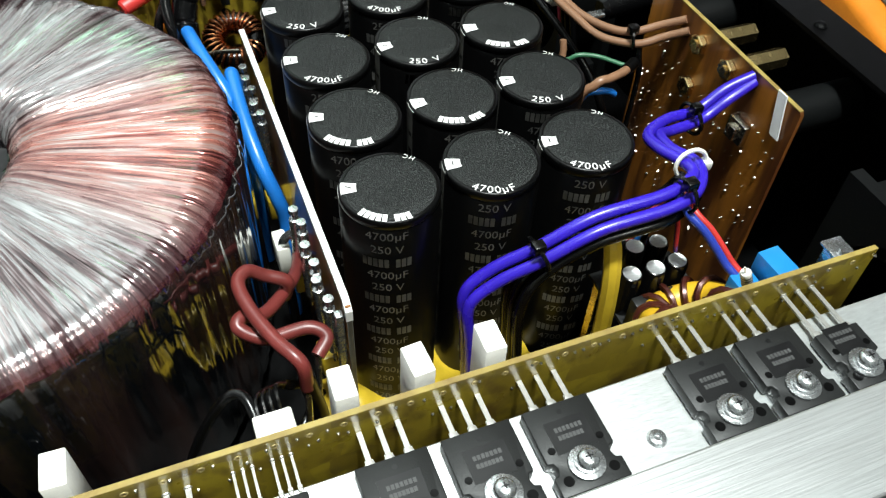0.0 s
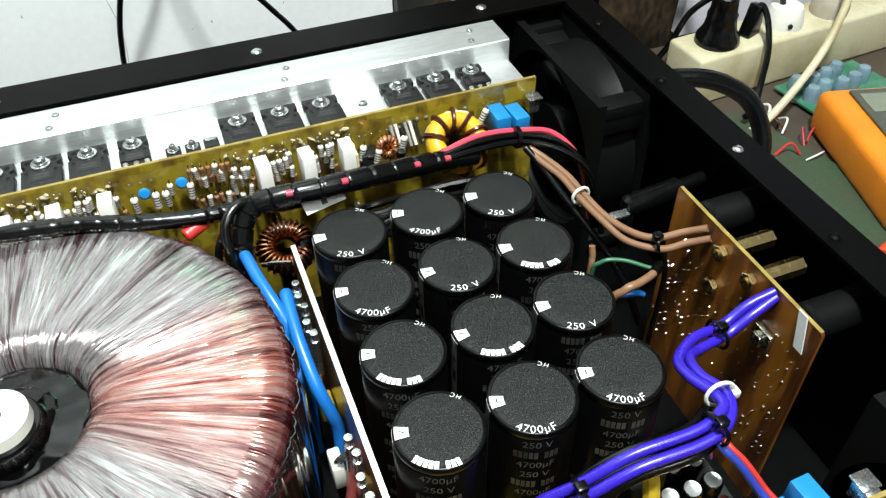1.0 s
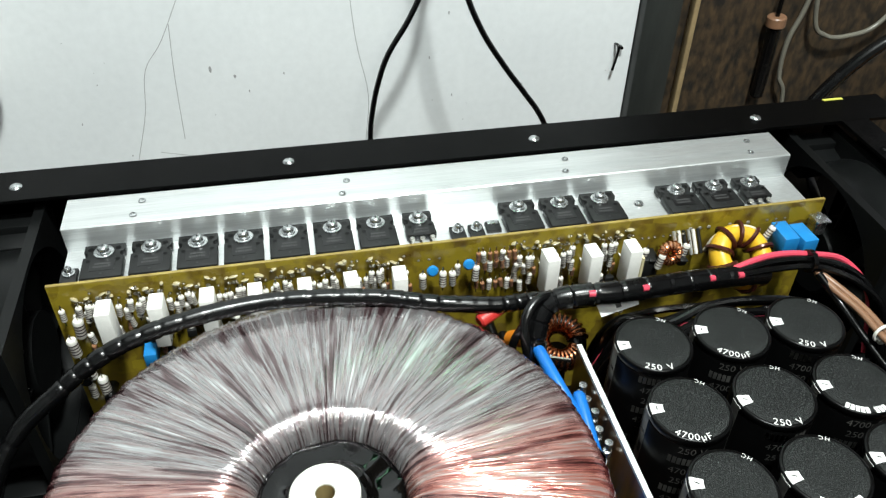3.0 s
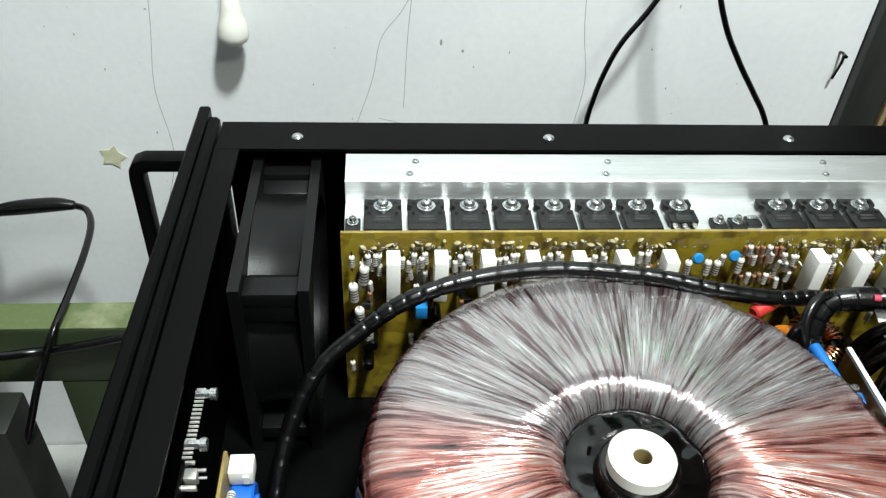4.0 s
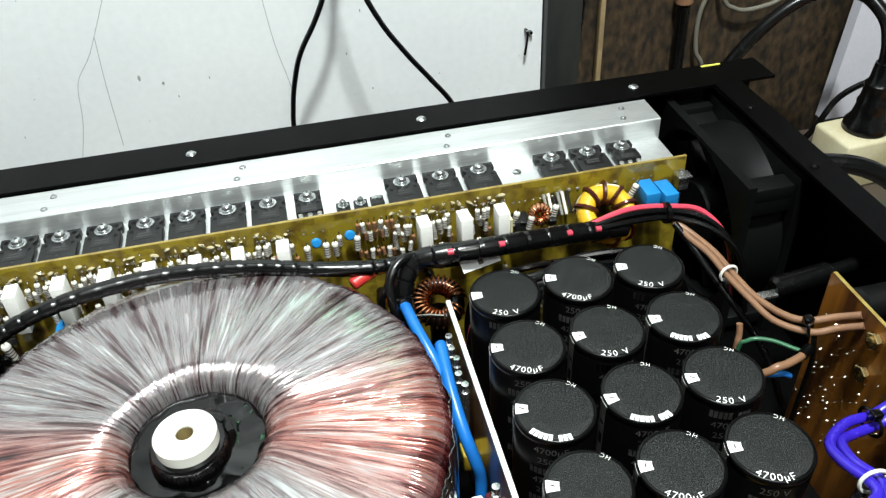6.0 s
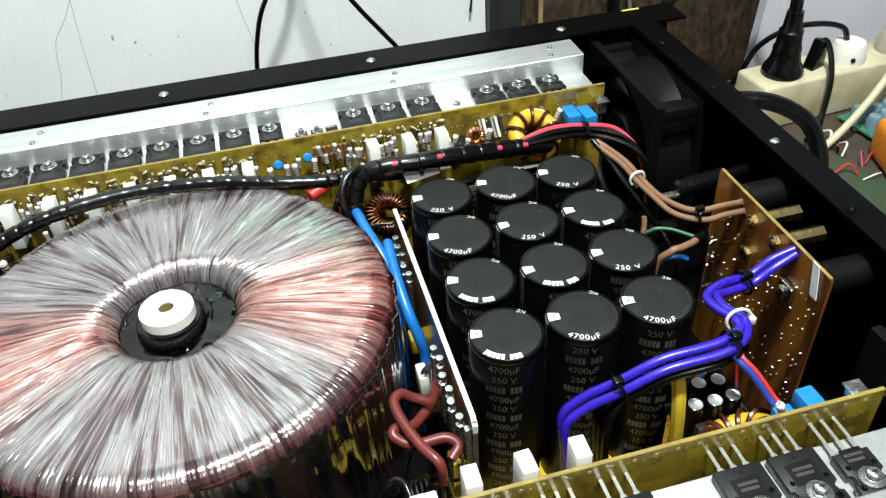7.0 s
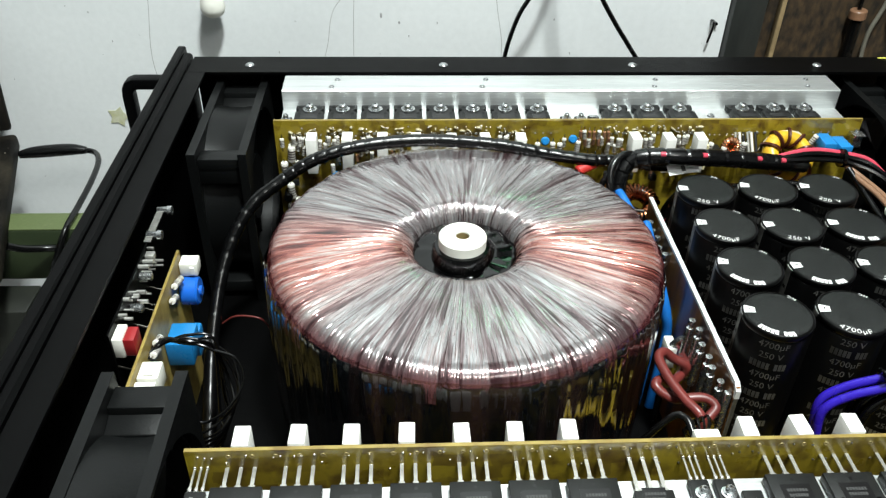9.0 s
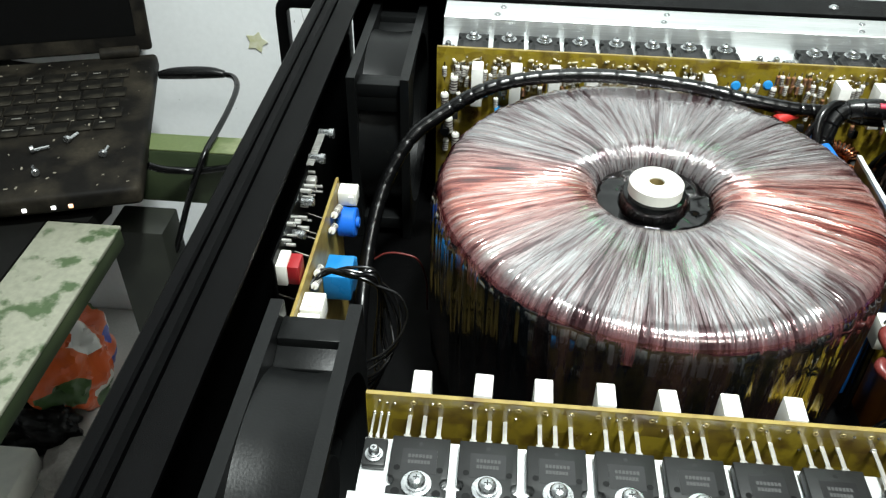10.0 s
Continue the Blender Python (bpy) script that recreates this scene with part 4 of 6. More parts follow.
    # output filter end
    if s > 0:
        part("card", box(0.1738, 0.1750, min(Y(0.002), Y(0.020)), max(Y(0.002), Y(0.020)), 0.098, 0.1165), material("pale card", (0.70, 0.62, 0.36), 0.6), t)
    for i, x in enumerate((0.180, 0.1835, 0.187, 0.192, 0.196, 0.200, 0.2035)):
        put("small_transistor" if i % 2 else "resistor", TO92 if i % 2 else R_MID, t, P(x, 0.009 + 0.003 * (i % 3), (0.1085 if s > 0 else 0.0900) - 0.002 * (i % 2), 20 * (i % 2), 12))
        put("lacquered_joint", BLOB, t, P(x, 0.004, 0.1165))
    ring_coil("output_coil", t, (0.2315 if s > 0 else 0.2425, Y(0.0190), 0.1085 if s > 0 else 0.0872), 0.0128, 0.0054, YELLOW, material("dark coil wire", (0.07, 0.016, 0.010), 0.3, 0.3), 9, 0.0012, (38 if s > 0 else -38, 0, 10), "yellow ring core coil")
    if s > 0:
        part("coil_loop", tube([(0.2160, Y(0.008), 0.1060), (0.2200, Y(0.009), 0.1165), (0.2300, Y(0.009), 0.1212), (0.2410, Y(0.009), 0.1190), (0.2470, Y(0.009), 0.1120)], 0.0011, 8), material("pale tape", (0.62, 0.55, 0.42), 0.5), t)
    if s > 0:
        ring_coil("small_choke", t, (0.1930, Y(0.0130), 0.1120), 0.0042, 0.0022, RES_BROWN, COPPER, 16, 0.0005, (70, 0, 0), "small copper-wound choke")
        part("relay", box(0.1790, 0.1880, Y(0.0130), Y(0.0030), 0.0960, 0.1085, 0.0006), EPOXY, t, "small black relay")
        for i in range(6):
            x = 0.1985 + 0.0028 * i
            part("jumper", rod((x, Y(0.0022), 0.1175), (x + 0.0012, Y(0.0095), 0.1060), 0.0010, 8), (LEAD, RES_BODY, EPOXY)[i % 3], t)
    put("resistor", R_MID, t, P(0.2510, 0.010, 0.1150 + drop * 0.8, 0, 25, 0))
    put("film_capacitor", FILMCAP, t, P(0.2595, 0.0120, 0.1110 if s > 0 else 0.1060), "blue film capacitor")
    put("film_capacitor", FILMCAP, t, P(0.2700, 0.0135, 0.1095 if s > 0 else 0.1130, 0, 0, 3), "blue film capacitor")
    b = box(0.2800, 0.2862, min(Y(0.001), Y(0.010)), max(Y(0.001), Y(0.010)), 0.1090, 0.1180, 0.0006)
    b = rod((0.2831, Y(0.005), 0.0950), (0.2831, Y(0.005), 0.1205), 0.0016, 10, b)
    b = box(0.2790, 0.2872, min(Y(0.004), Y(0.0115)), max(Y(0.004), Y(0.0115)), 0.1180, 0.1190, 0.0003, bm=b)
    part("terminal", b, STEEL, t, "bright metal screw terminal")
    # row of soldered leads along the outer face
    b = bmesh.new()
    for i in range(150):
        x = -0.114 + i * 0.0027
        if rng.random() < 0.55:
            merge(b, lathe([(0.0006, 0), (0.0004, 0.0003), (0.0002, 0.0006), (0, 0.0007)], 7), pose(x, CY + s * 0.1414, 0.1225 + rng.choice((0, 0, -0.004, -0.009)) + rng.uniform(-0.0006, 0.0006), -90 * s, 0, 0))
    tagged(part("solder_joints", b, SOLDER, t), "rows of small solder joints", kind="stuff")
    b = bmesh.new()
    for i in range(42):
        merge(b, lathe([(0.0011, 0), (0.0010, 0.0002), (0.0005, 0.0002), (0.0005, 0)], 10), pose(-0.1020 + i * 0.0093, CY + s * 0.14142, 0.1228, -90 * s, 0, 0))
    tagged(part("pad_row", b, PAD, t), "row of pale ring pads", kind="stuff")


def amplifier_board(s):
    t = thing("amplifier_board", "long olive phenolic amplifier board set upright, crowded with parts", "circuit board", "amplifier boards")
    y = CY + s * 0.1405
    part("substrate", box(-0.1190, 0.2880, y - 0.0009, y + 0.0009, 0.0, 0.1258, 0.0002, 1), PCB_OLIVE, t)
    part("top_edge", box(-0.1189, 0.2879, y - 0.00085, y + 0.00085, 0.1258, 0.1262), PCB_EDGE, t)
    populate(t, s)
    return t


amplifier_board(1)
amplifier_board(-1)

# thermistors and small drivers on the bare stretch of the ledge
for s in (1, -1):
    t = thing("sensor_package", "small dark sensor package clamped on the aluminium ledge", "transistor", "sensors on the heatsink")
    part("body", box(0.1005, 0.1085, CY + s * 0.162 - 0.004, CY + s * 0.162 + 0.004, 0.1134, 0.1160, 0.0005), EPOXY, t)
    part("clip", box(0.1015, 0.1075, CY + s * 0.164 - 0.0015, CY + s * 0.164 + 0.0015, 0.1160, 0.1168, 0.0002), STEEL, t)
    t = thing("ledge_screw", "short zinc screw in the bare aluminium ledge", "screw", "screws in the ledge")
    part("head", lathe([(0, 0.1136), (0.0010, 0.1137), (0.0012, 0.1146), (0.0024, 0.1144), (0.0029, 0.1134)], 14, at=(0.1925, CY + s * 0.1700, 0)), STEEL, t)

# ---- rectifier board between transformer and capacitors ----
rect = thing("rectifier_board", "upright rectifier board with a white edge beside the capacitors", "circuit board")
part("substrate", box(0.1272, 0.1292, -0.0893, 0.0785, 0.0, 0.0985, 0.0002, 1), PCB_BROWN, rect)
part("edge_strip", slab_profile([(-0.0905, 0.0920), (-0.0905, 0.0970), (-0.0865, 0.1000), (0.0790, 0.1000), (0.0790, 0.0980), (-0.0860, 0.0980), (-0.0888, 0.0955), (-0.0888, 0.0920)], "x", 0.1270, 0.1294), WHITE_BOARD, rect, "white board edge")
part("end_strip", box(0.1272, 0.1292, -0.0905, -0.0894, 0.0, 0.0919, 0.0002, 1), material("grey glassy board end", (0.09, 0.085, 0.07), 0.25, grain=0.4, scale=90), rect, "dull grey board end")
DIODE = mesh_of("diode", lathe([(0, -0.020), (0.0008, -0.020), (0.0008, -0.013), (0.0021, -0.0125), (0.0021, 0.0125), (0.0008, 0.013), (0.0008, 0.0155), (0.0019, 0.0157), (0.0019, 0.0180), (0, 0.0182)], 12), STEEL)
rng = random.Random(3)
for i, y in enumerate([-0.0800 + 0.0092 * k for k in range(6)] + [0.0250 + 0.0085 * k for k in range(5)]):
    put("diode", DIODE, rect, pose(0.1238 - 0.0012 * (i % 2), y, 0.0765 + rng.uniform(-0.001, 0.001), rng.uniform(-3, 3), rng.uniform(-2, 2)), "bright plated diode")
part("clamp", box(0.1238, 0.1268, -0.0885, -0.0850, 0.040, 0.093, 0.0006), STEEL, rect, "bright metal clamp")
part("jumper_wire", tube([(0.112, 0.0880, 0.084), (0.118, 0.0850, 0.086), (0.126, 0.0800, 0.088)], 0.0011, 8), SOLDER, rect)
for y, z in ((-0.07, 0.045), (-0.03, 0.05), (0.02, 0.045)):
    part("snubber", box(0.1195, 0.1268, y - 0.005, y + 0.005, z - 0.006, z + 0.006, 0.001), YELLOW_TAPE, rect)

# ---- speaker output board ----
outb = thing("output_board", "upright brown phenolic output board, solder side bare", "circuit board")
part("substrate", slab_profile([(-0.0800, 0.0), (-0.0800, 0.1245), (-0.0792, 0.1255), (0.0207, 0.1255), (0.0215, 0.1245), (0.0215, 0.0)], "x", 0.3081, 0.3097), PCB_BROWN, outb)
part("edge_strip", box(0.3080, 0.3098, -0.0790, 0.0205, 0.1255, 0.1260), PCB_EDGE, outb)
NUT = mesh_of("nut", lathe([(0.0022, 0), (0.0044, 0.0001), (0.0046, 0.0005), (0.0046, 0.0026), (0.0042, 0.0031), (0.0022, 0.0031)], 6), BRASS, 20)
STUD = mesh_of("stud", merge(rod((0, 0, -0.006), (0, 0, 0.0), 0.0021, 12), lathe([(0, 0), (0.0044, 0), (0.0044, 0.024), (0, 0.024)], 6)), BRASS, 20)
for y, z in ((-0.0175, 0.1160), (-0.0380, 0.1172), (-0.0176, 0.0945)):
    put("nut", NUT, outb, pose(0.3080, y, z, 0, -90, 0), "brass nut")
for y, z in ((-0.0177, 0.1165), (-0.0383, 0.1174)):
    put("stud", STUD, outb, pose(0.3099, y, z, 0, 90, 0), "hexagonal brass standoff")
b = bmesh.new()
rng = random.Random(5)
for i in range(170):
    y, z = rng.uniform(-0.077, 0.019), rng.uniform(0.03, 0.105)
    y = round(y / 0.004) * 0.004 + rng.uniform(-0.0006, 0.0006)
    z = round(z / 0.0045) * 0.0045 + rng.uniform(-0.0016, 0.0016)
    sc = rng.choice((0.40, 0.5, 0.6, 0.7, 1.1))
    merge(b, lathe([(0.0007 * sc, 0), (0.0005 * sc, 0.0004), (0.0002, 0.0009), (0, 0.0010)], 7), pose(0.3081, y, z, 0, -90, 0))
tagged(part("solder_joints", b, SOLDER, outb), "scattered bright solder joints", kind="stuff")
part("paper_label", slab_profile([(-0.0755, 0.1090), (-0.0705, 0.1090), (-0.0665, 0.1275), (-0.0715, 0.1275)], "x", 0.3070, 0.3076), material("white label", (0.75, 0.75, 0.73), 0.6), outb, "white paper tag")
part("relay_tag", merge(box(0.3045, 0.3080, -0.0610, -0.0500, 0.094, 0.104, 0.001), box(0.302, 0.3045, -0.058, -0.053, 0.096, 0.102, 0.0005)), SOLDER, outb)
for y in (0.0140, -0.0600):
    k = thing("speaker_post", "black round speaker terminal body inside the back panel", "terminal", "speaker terminals")
    part("body", rod((0.3580, y, 0.1060), (0.3220, y, 0.1060), 0.0090, 24, bevel=0.0015), BLACK_PLASTIC, k)

# ---- front control boards behind the panel ----
ctl = thing("control_board", "small yellow control board set upright behind the front panel", "circuit board")
part("substrate", box(-0.1640, -0.1624, -0.0880, 0.0280, 0.0, 0.0985, 0.0002, 1), PCB_EDGE, ctl)
part("connector", merge(box(-0.1622, -0.1520, 0.0205, 0.0300, 0.0850, 0.0935, 0.0006), box(-0.1560, -0.1535, 0.0195, 0.0210, 0.0870, 0.0915)), WHITE_PLASTIC, ctl, "white wire connector")
part("trimmer", merge(rod((-0.1622, 0.0185, 0.0760), (-0.1520, 0.0185, 0.0760), 0.0085, 24, bevel=0.001), rod((-0.1520, 0.0185, 0.0760), (-0.1505, 0.0185, 0.0760), 0.0030, 12)), BLUE_CERAMIC, ctl, "round blue trimmer")
part("film_capacitor", box(-0.1622, -0.1480, -0.0280, -0.0100, 0.0600, 0.0760, 0.001), BLUE_FILM, ctl, "blue film capacitor")
part("film_capacitor", box(-0.1622, -0.1500, -0.0080, 0.0040, 0.0480, 0.0640, 0.001), BLUE_FILM, ctl, "blue film capacitor")
for y in (-0.0660, -0.0800):
    c = part("connector", merge(box(-0.1622, -0.1520, y - 0.006, y + 0.006, 0.0830, 0.0945, 0.0006), box(-0.1590, -0.1545, y - 0.0045, y + 0.0045, 0.0945, 0.0955)), WHITE_PLASTIC, ctl, "white wire connector")
for i, (y, z) in enumerate(((0.010, 0.090), (0.004, 0.092), (-0.004, 0.088), (-0.040, 0.09), (-0.047, 0.088))):
    put("resistor", R_MID, ctl, pose(-0.1600, y, z, 70, 0, 0))
panelb = thing("indicator_board", "narrow board with bright metal parts behind the front panel", "circuit board")
part("substrate", box(-0.1762, -0.1750, -0.0600, 0.0420, 0.0, 0.1120, 0.0002, 1), BLACK_PAINT, panelb)
rng = random.Random(8)
for i in range(17):
    part("pin", rod((-0.1750, 0.0120 + i * 0.0021, 0.1165), (-0.1712, 0.0120 + i * 0.0021, 0.1165), 0.0006, 6), LEAD, panelb)
for i in range(30):
    y, z = -0.056 + i * 0.0026, 0.108 + rng.uniform(-0.014, 0.004)
    part("pin", rod((-0.1750, y, z), (-0.1700 + rng.uniform(-0.002, 0.001), y, z), rng.choice((0.0006, 0.0009, 0.0012)), 8), LEAD, panelb)
for y, z in ((-0.0060, 0.1060), (-0.0280, 0.1020)):
    part("lamp_holder", rod((-0.1750, y, z), (-0.1680, y, z), 0.0024, 16, bevel=0.0006), STEEL, panelb, "plated round lamp holder")
part("socket", box(-0.1750, -0.1700, 0.0070, 0.0120, 0.1060, 0.1100, 0.0006), LEAD, panelb)
for y in (0.0430, 0.0180):
    part("standoff", merge(rod((-0.1750, y, 0.1165), (-0.1690, y, 0.1165), 0.0020, 6), rod((-0.1690, y, 0.1165), (-0.1665, y, 0.1165), 0.0028, 10)), STEEL, panelb)
for i in range(8):
    y = -0.072 + i * 0.0105
    part("link_wire", rod((-0.1640, y, 0.0860 + 0.003 * (i % 3)), (-0.1748, y + 0.002, 0.0880 + 0.003 * (i % 3)), 0.0005, 6), SOLDER, panelb)
part("connector", box(-0.1750, -0.1700, -0.0590, -0.0470, 0.0960, 0.1080, 0.0006), WHITE_PLASTIC, panelb, "white wire connector")
part("connector_cap", box(-0.1699, -0.1645, -0.0582, -0.0478, 0.0965, 0.1070, 0.0005), material("dark red plastic", (0.28, 0.012, 0.015), 0.4), panelb, "red connector cap")

# ---- auxiliary supply board beside the capacitors ----
aux = thing("supply_board", "small dark supply board with silver-topped capacitors", "circuit board")
part("substrate", box(0.2272, 0.2640, -0.1200, -0.0840, 0.0680, 0.0696), EPOXY, aux)
for x in (0.230, 0.260):
    for y in (-0.116, -0.088):
        part("standoff", rod((x, y, 0.0), (x, y, 0.0680), 0.0025, 6), BRASS, aux)
for x, y in ((0.2310, -0.1027), (0.2408, -0.1031), (0.2503, -0.1027), (0.2387, -0.0914), (0.2485, -0.0921)):
    c = part("capacitor", lathe([(0, 0.0), (0.0042, 0.0), (0.0043, 0.0185), (0.0038, 0.0200), (0.0034, 0.0202)], 20), CABLE_BLACK, aux)
    c.matrix_basis = pose(x, y, 0.0696)
    part("end_cap", lathe([(0.0034, 0.0202), (0.0030, 0.0199), (0, 0.0200)], 20), ALU_LEDGE, c, "silver vented end")
part("chip", box(0.2275, 0.2350, -0.1150, -0.1095, 0.0696, 0.0850, 0.0008), EPOXY, aux)
part("chip", box(0.2400, 0.2495, -0.1150, -0.1095, 0.0696, 0.0850, 0.0008), EPOXY, aux)
for x, y in ((0.2295, -0.117), (0.2325, -0.1175), (0.2360, -0.117), (0.2390, -0.1178)):
    put("resistor", R_SMALL, aux, pose(x, y, 0.0760))

# ---- cables in the case ----
def ribbed(points, r, ribs, depth=0.10, steps=26, seg=12):
    """Loom in spiral wrap: overlapping turns with narrow steps between them."""
    return tube(points, r, seg, steps, radius=lambda u: 1 + depth * ((u * ribs) % 1) - (0.09 if (u * ribs) % 1 < 0.10 else 0))


loom = thing("cable_loom", "black cable loom in spiral wrap arching behind the transformer", "cable")
part("inner_wires", tube([(0.118, 0.0935, 0.1170), (0.132, 0.0925, 0.1150), (0.150, 0.0940, 0.1140)], 0.0032, 10), CABLE_BLACK, loom)
part("wrap", ribbed([(-0.1450, -0.0450, 0.0080), (-0.1480, 0.0080, 0.0420), (-0.1430, 0.0450, 0.0740), (-0.1290, 0.0680, 0.0990), (-0.1080, 0.0820, 0.1125), (-0.0850, 0.0920, 0.1230), (-0.0550, 0.1010, 0.1270), (-0.0150, 0.1070, 0.1270), (0.0300, 0.1040, 0.1250), (0.0620, 0.0970, 0.1220), (0.0900, 0.0940, 0.1190), (0.1120, 0.0960, 0.1170), (0.1300, 0.0930, 0.1155)], 0.0040, 44, 0.05), CABLE_BLACK, loom)
trunk = thing("power_loom", "thick black power cable loom with red wires showing through", "cable")
TRUNK = [(0.1030, 0.0620, 0.0720), (0.1035, 0.0700, 0.0970), (0.1055, 0.0800, 0.1135), (0.1120, 0.0860, 0.1225), (0.1240, 0.0860, 0.1260), (0.1450, 0.0850, 0.1260), (0.1680, 0.0880, 0.1235), (0.1900, 0.0930, 0.1190), (0.2120, 0.0970, 0.1150), (0.2350, 0.0990, 0.1120)]
part("wrap", ribbed(TRUNK, 0.0054, 16, 0.06), CABLE_BLACK, trunk)
pts = spline(TRUNK, 10)
PINK = material("pink red wire", (0.62, 0.06, 0.10), 0.4)
for k in (44, 56, 74, 82):
    d = (pts[k + 1] - pts[k]).normalized()
    c = pts[k] + Vector((0, -0.0034, 0.0034))
    part("red_wire", tube([c - d * 0.0016, c, c + d * 0.0016], 0.0017, 10, 3), PINK, trunk, "red wire showing between turns")
for k, (dy, dz, mm) in enumerate(((0.003, 0.002, PINK), (-0.001, 0.0015, CABLE_BLACK), (0.001, -0.002, CABLE_BLACK), (-0.004, -0.001, CABLE_BLACK))):
    part("wire", tube([(0.205, 0.0955 + dy * 0.3, 0.1165), (0.235, 0.099 + dy, 0.1190 + dz), (0.262, 0.0995 + dy, 0.1160 + dz), (0.282, 0.094 + dy * 2, 0.1100 + dz), (0.295, 0.084 + dy * 2, 0.095), (0.300, 0.075 + dy * 2, 0.06)], 0.0017, 8), mm, trunk)
part("cable_tie", tube([(0.2575, 0.0995, 0.1165), (0.2600, 0.0995, 0.1163)], 0.0062, 12, 2), CABLE_BLACK, trunk)
for x0, y0, r in ((0.1040, 0.0640, 0.0024), (0.0975, 0.0705, 0.0020)):
    cable("black_lead", [(0.118, 0.088, 0.126), (0.1065, 0.0850, 0.1275), (0.0985, 0.0775, 0.1210), (x0 - 0.005, y0 + 0.004, 0.105), (x0, y0 - 0.004, 0.07)], r, CABLE_BLACK, "thin black lead bent down beside the transformer")
cable("blue_cable", [(0.0985, 0.0860, 0.1020), (0.1029, 0.0790, 0.1080), (0.1072, 0.0560, 0.1062), (0.1127, 0.0373, 0.0980), (0.1153, 0.0300, 0.0850), (0.1165, 0.0265, 0.0500), (0.1165, 0.0255, 0.0030)], 0.0030, BLUE_CABLE, "thick bright blue cable running along the transformer", group="blue cables")
cable("blue_cable", [(0.1190, 0.0520, 0.0860), (0.1180, 0.0480, 0.0960), (0.1172, 0.0461, 0.0995), (0.1168, 0.0239, 0.0930), (0.1184, 0.0054, 0.0830), (0.1217, -0.0022, 0.0700), (0.1236, -0.0042, 0.0580), (0.1225, -0.0080, 0.0400), (0.1205, -0.0120, 0.0030)], 0.0031, BLUE_CABLE, "thick bright blue cable bent beside the rectifier board", group="blue cables")
t = thing("wire_connector", "white crimped connector at the end of the blue cable", "connector")
part("shell", box(0.1145, 0.1200, -0.0330, -0.0215, 0.0560, 0.0715, 0.0010), WHITE_PLASTIC, t)
part("crimp", tube([(0.1172, -0.0300, 0.0715), (0.1190, -0.0320, 0.0770), (0.1225, -0.0330, 0.0800)], 0.0018, 8), STEEL, t)
part("lead", tube([(0.1172, -0.0275, 0.0560), (0.1180, -0.0280, 0.0300), (0.1180, -0.0285, 0.0030)], 0.0020, 8), CABLE_BLACK, t)
part_o = thing("ring_terminal", "orange insulated crimp terminal on the blue cable", "terminal")
part("sleeve", rod((0.0970, 0.0900, 0.0985), (0.0998, 0.0820, 0.1065), 0.0043, 14, bevel=0.0008), ORANGE, part_o)
part_r = thing("ring_terminal", "red insulated crimp terminal beside the transformer", "terminal")
part("sleeve", rod((0.0800, 0.0900, 0.1130), (0.0930, 0.0960, 0.1160), 0.0036, 14, bevel=0.001), RED, part_r)
for pts in ([(0.1115, -0.0613, 0.0780), (0.1130, -0.0618, 0.0865), (0.1061, -0.0601, 0.0905), (0.1003, -0.0599, 0.0950), (0.0962, -0.0648, 0.0955), (0.0977, -0.0760, 0.0945), (0.1029, -0.0898, 0.0923), (0.1087, -0.0997, 0.0898), (0.1095, -0.1011, 0.0770)],
            [(0.1256, -0.0131, 0.0550), (0.1229, -0.0319, 0.0660), (0.1165, -0.0539, 0.0780), (0.1031, -0.0714, 0.0845), (0.0950, -0.0745, 0.0895), (0.0926, -0.0785, 0.0890), (0.1005, -0.0835, 0.0860), (0.1148, -0.0847, 0.0872), (0.1200, -0.0889, 0.0850), (0.1153, -0.0938, 0.0825)]):
    c = cable("red_brown_cable", pts, 0.0025, RED_WIRE, "thick dull red cable knotted beside the transformer", group="red cables")
    if pts[-1][2] < 0.08:
        part("shrink_sleeve", tube([(0.1096, -0.0995, 0.0809), (0.1099, -0.1001, 0.0770), (0.1129, -0.1001, 0.0500), (0.1139, -0.1001, 0.0030)], 0.0031, 10), SLEEVE, c, "black shrink sleeve")
    part("bare_end", tube([pts[-1], (pts[-1][0] - 0.002, pts[-1][1] - 0.006, max(0.004, pts[-1][2] - 0.012)), (pts[-1][0] - 0.004, pts[-1][1] - 0.009, max(0.002, pts[-1][2] - 0.03))], 0.0012, 8), SOLDER, c)
VIO = [(0.3078, -0.0525, 0.1225), (0.2965, -0.0528, 0.1180), (0.2840, -0.0540, 0.1115), (0.2680, -0.0570, 0.1130), (0.2555, -0.0650, 0.1180), (0.2530, -0.0760, 0.1210), (0.2560, -0.0880, 0.1230), (0.2515, -0.0965, 0.1230), (0.2390, -0.1000, 0.1215), (0.2140, -0.0985, 0.1180), (0.1940, -0.0973, 0.1088), (0.1790, -0.0945, 0.1000), (0.1695, -0.0940, 0.0900), (0.1700, -0.0960, 0.0700), (0.1720, -0.0980, 0.0300)]
for k, (dx, dy, dz) in enumerate(((0, 0.0026, 0.001), (0, -0.0026, -0.001))):
    p = [(x + (0.0028 if k else -0.0028) * (1 if 3 < i < 7 else 0), y + dy * (0 if 3 < i < 7 else 0.3 if i == 0 else 0.75 if i < 3 else 0.9), z + dz) for i, (x, y, z) in enumerate(VIO)]
    cable("violet_cable", p, 0.0022, VIOLET_CABLE, "violet blue speaker cable tied beside the capacitors", group="violet cables")
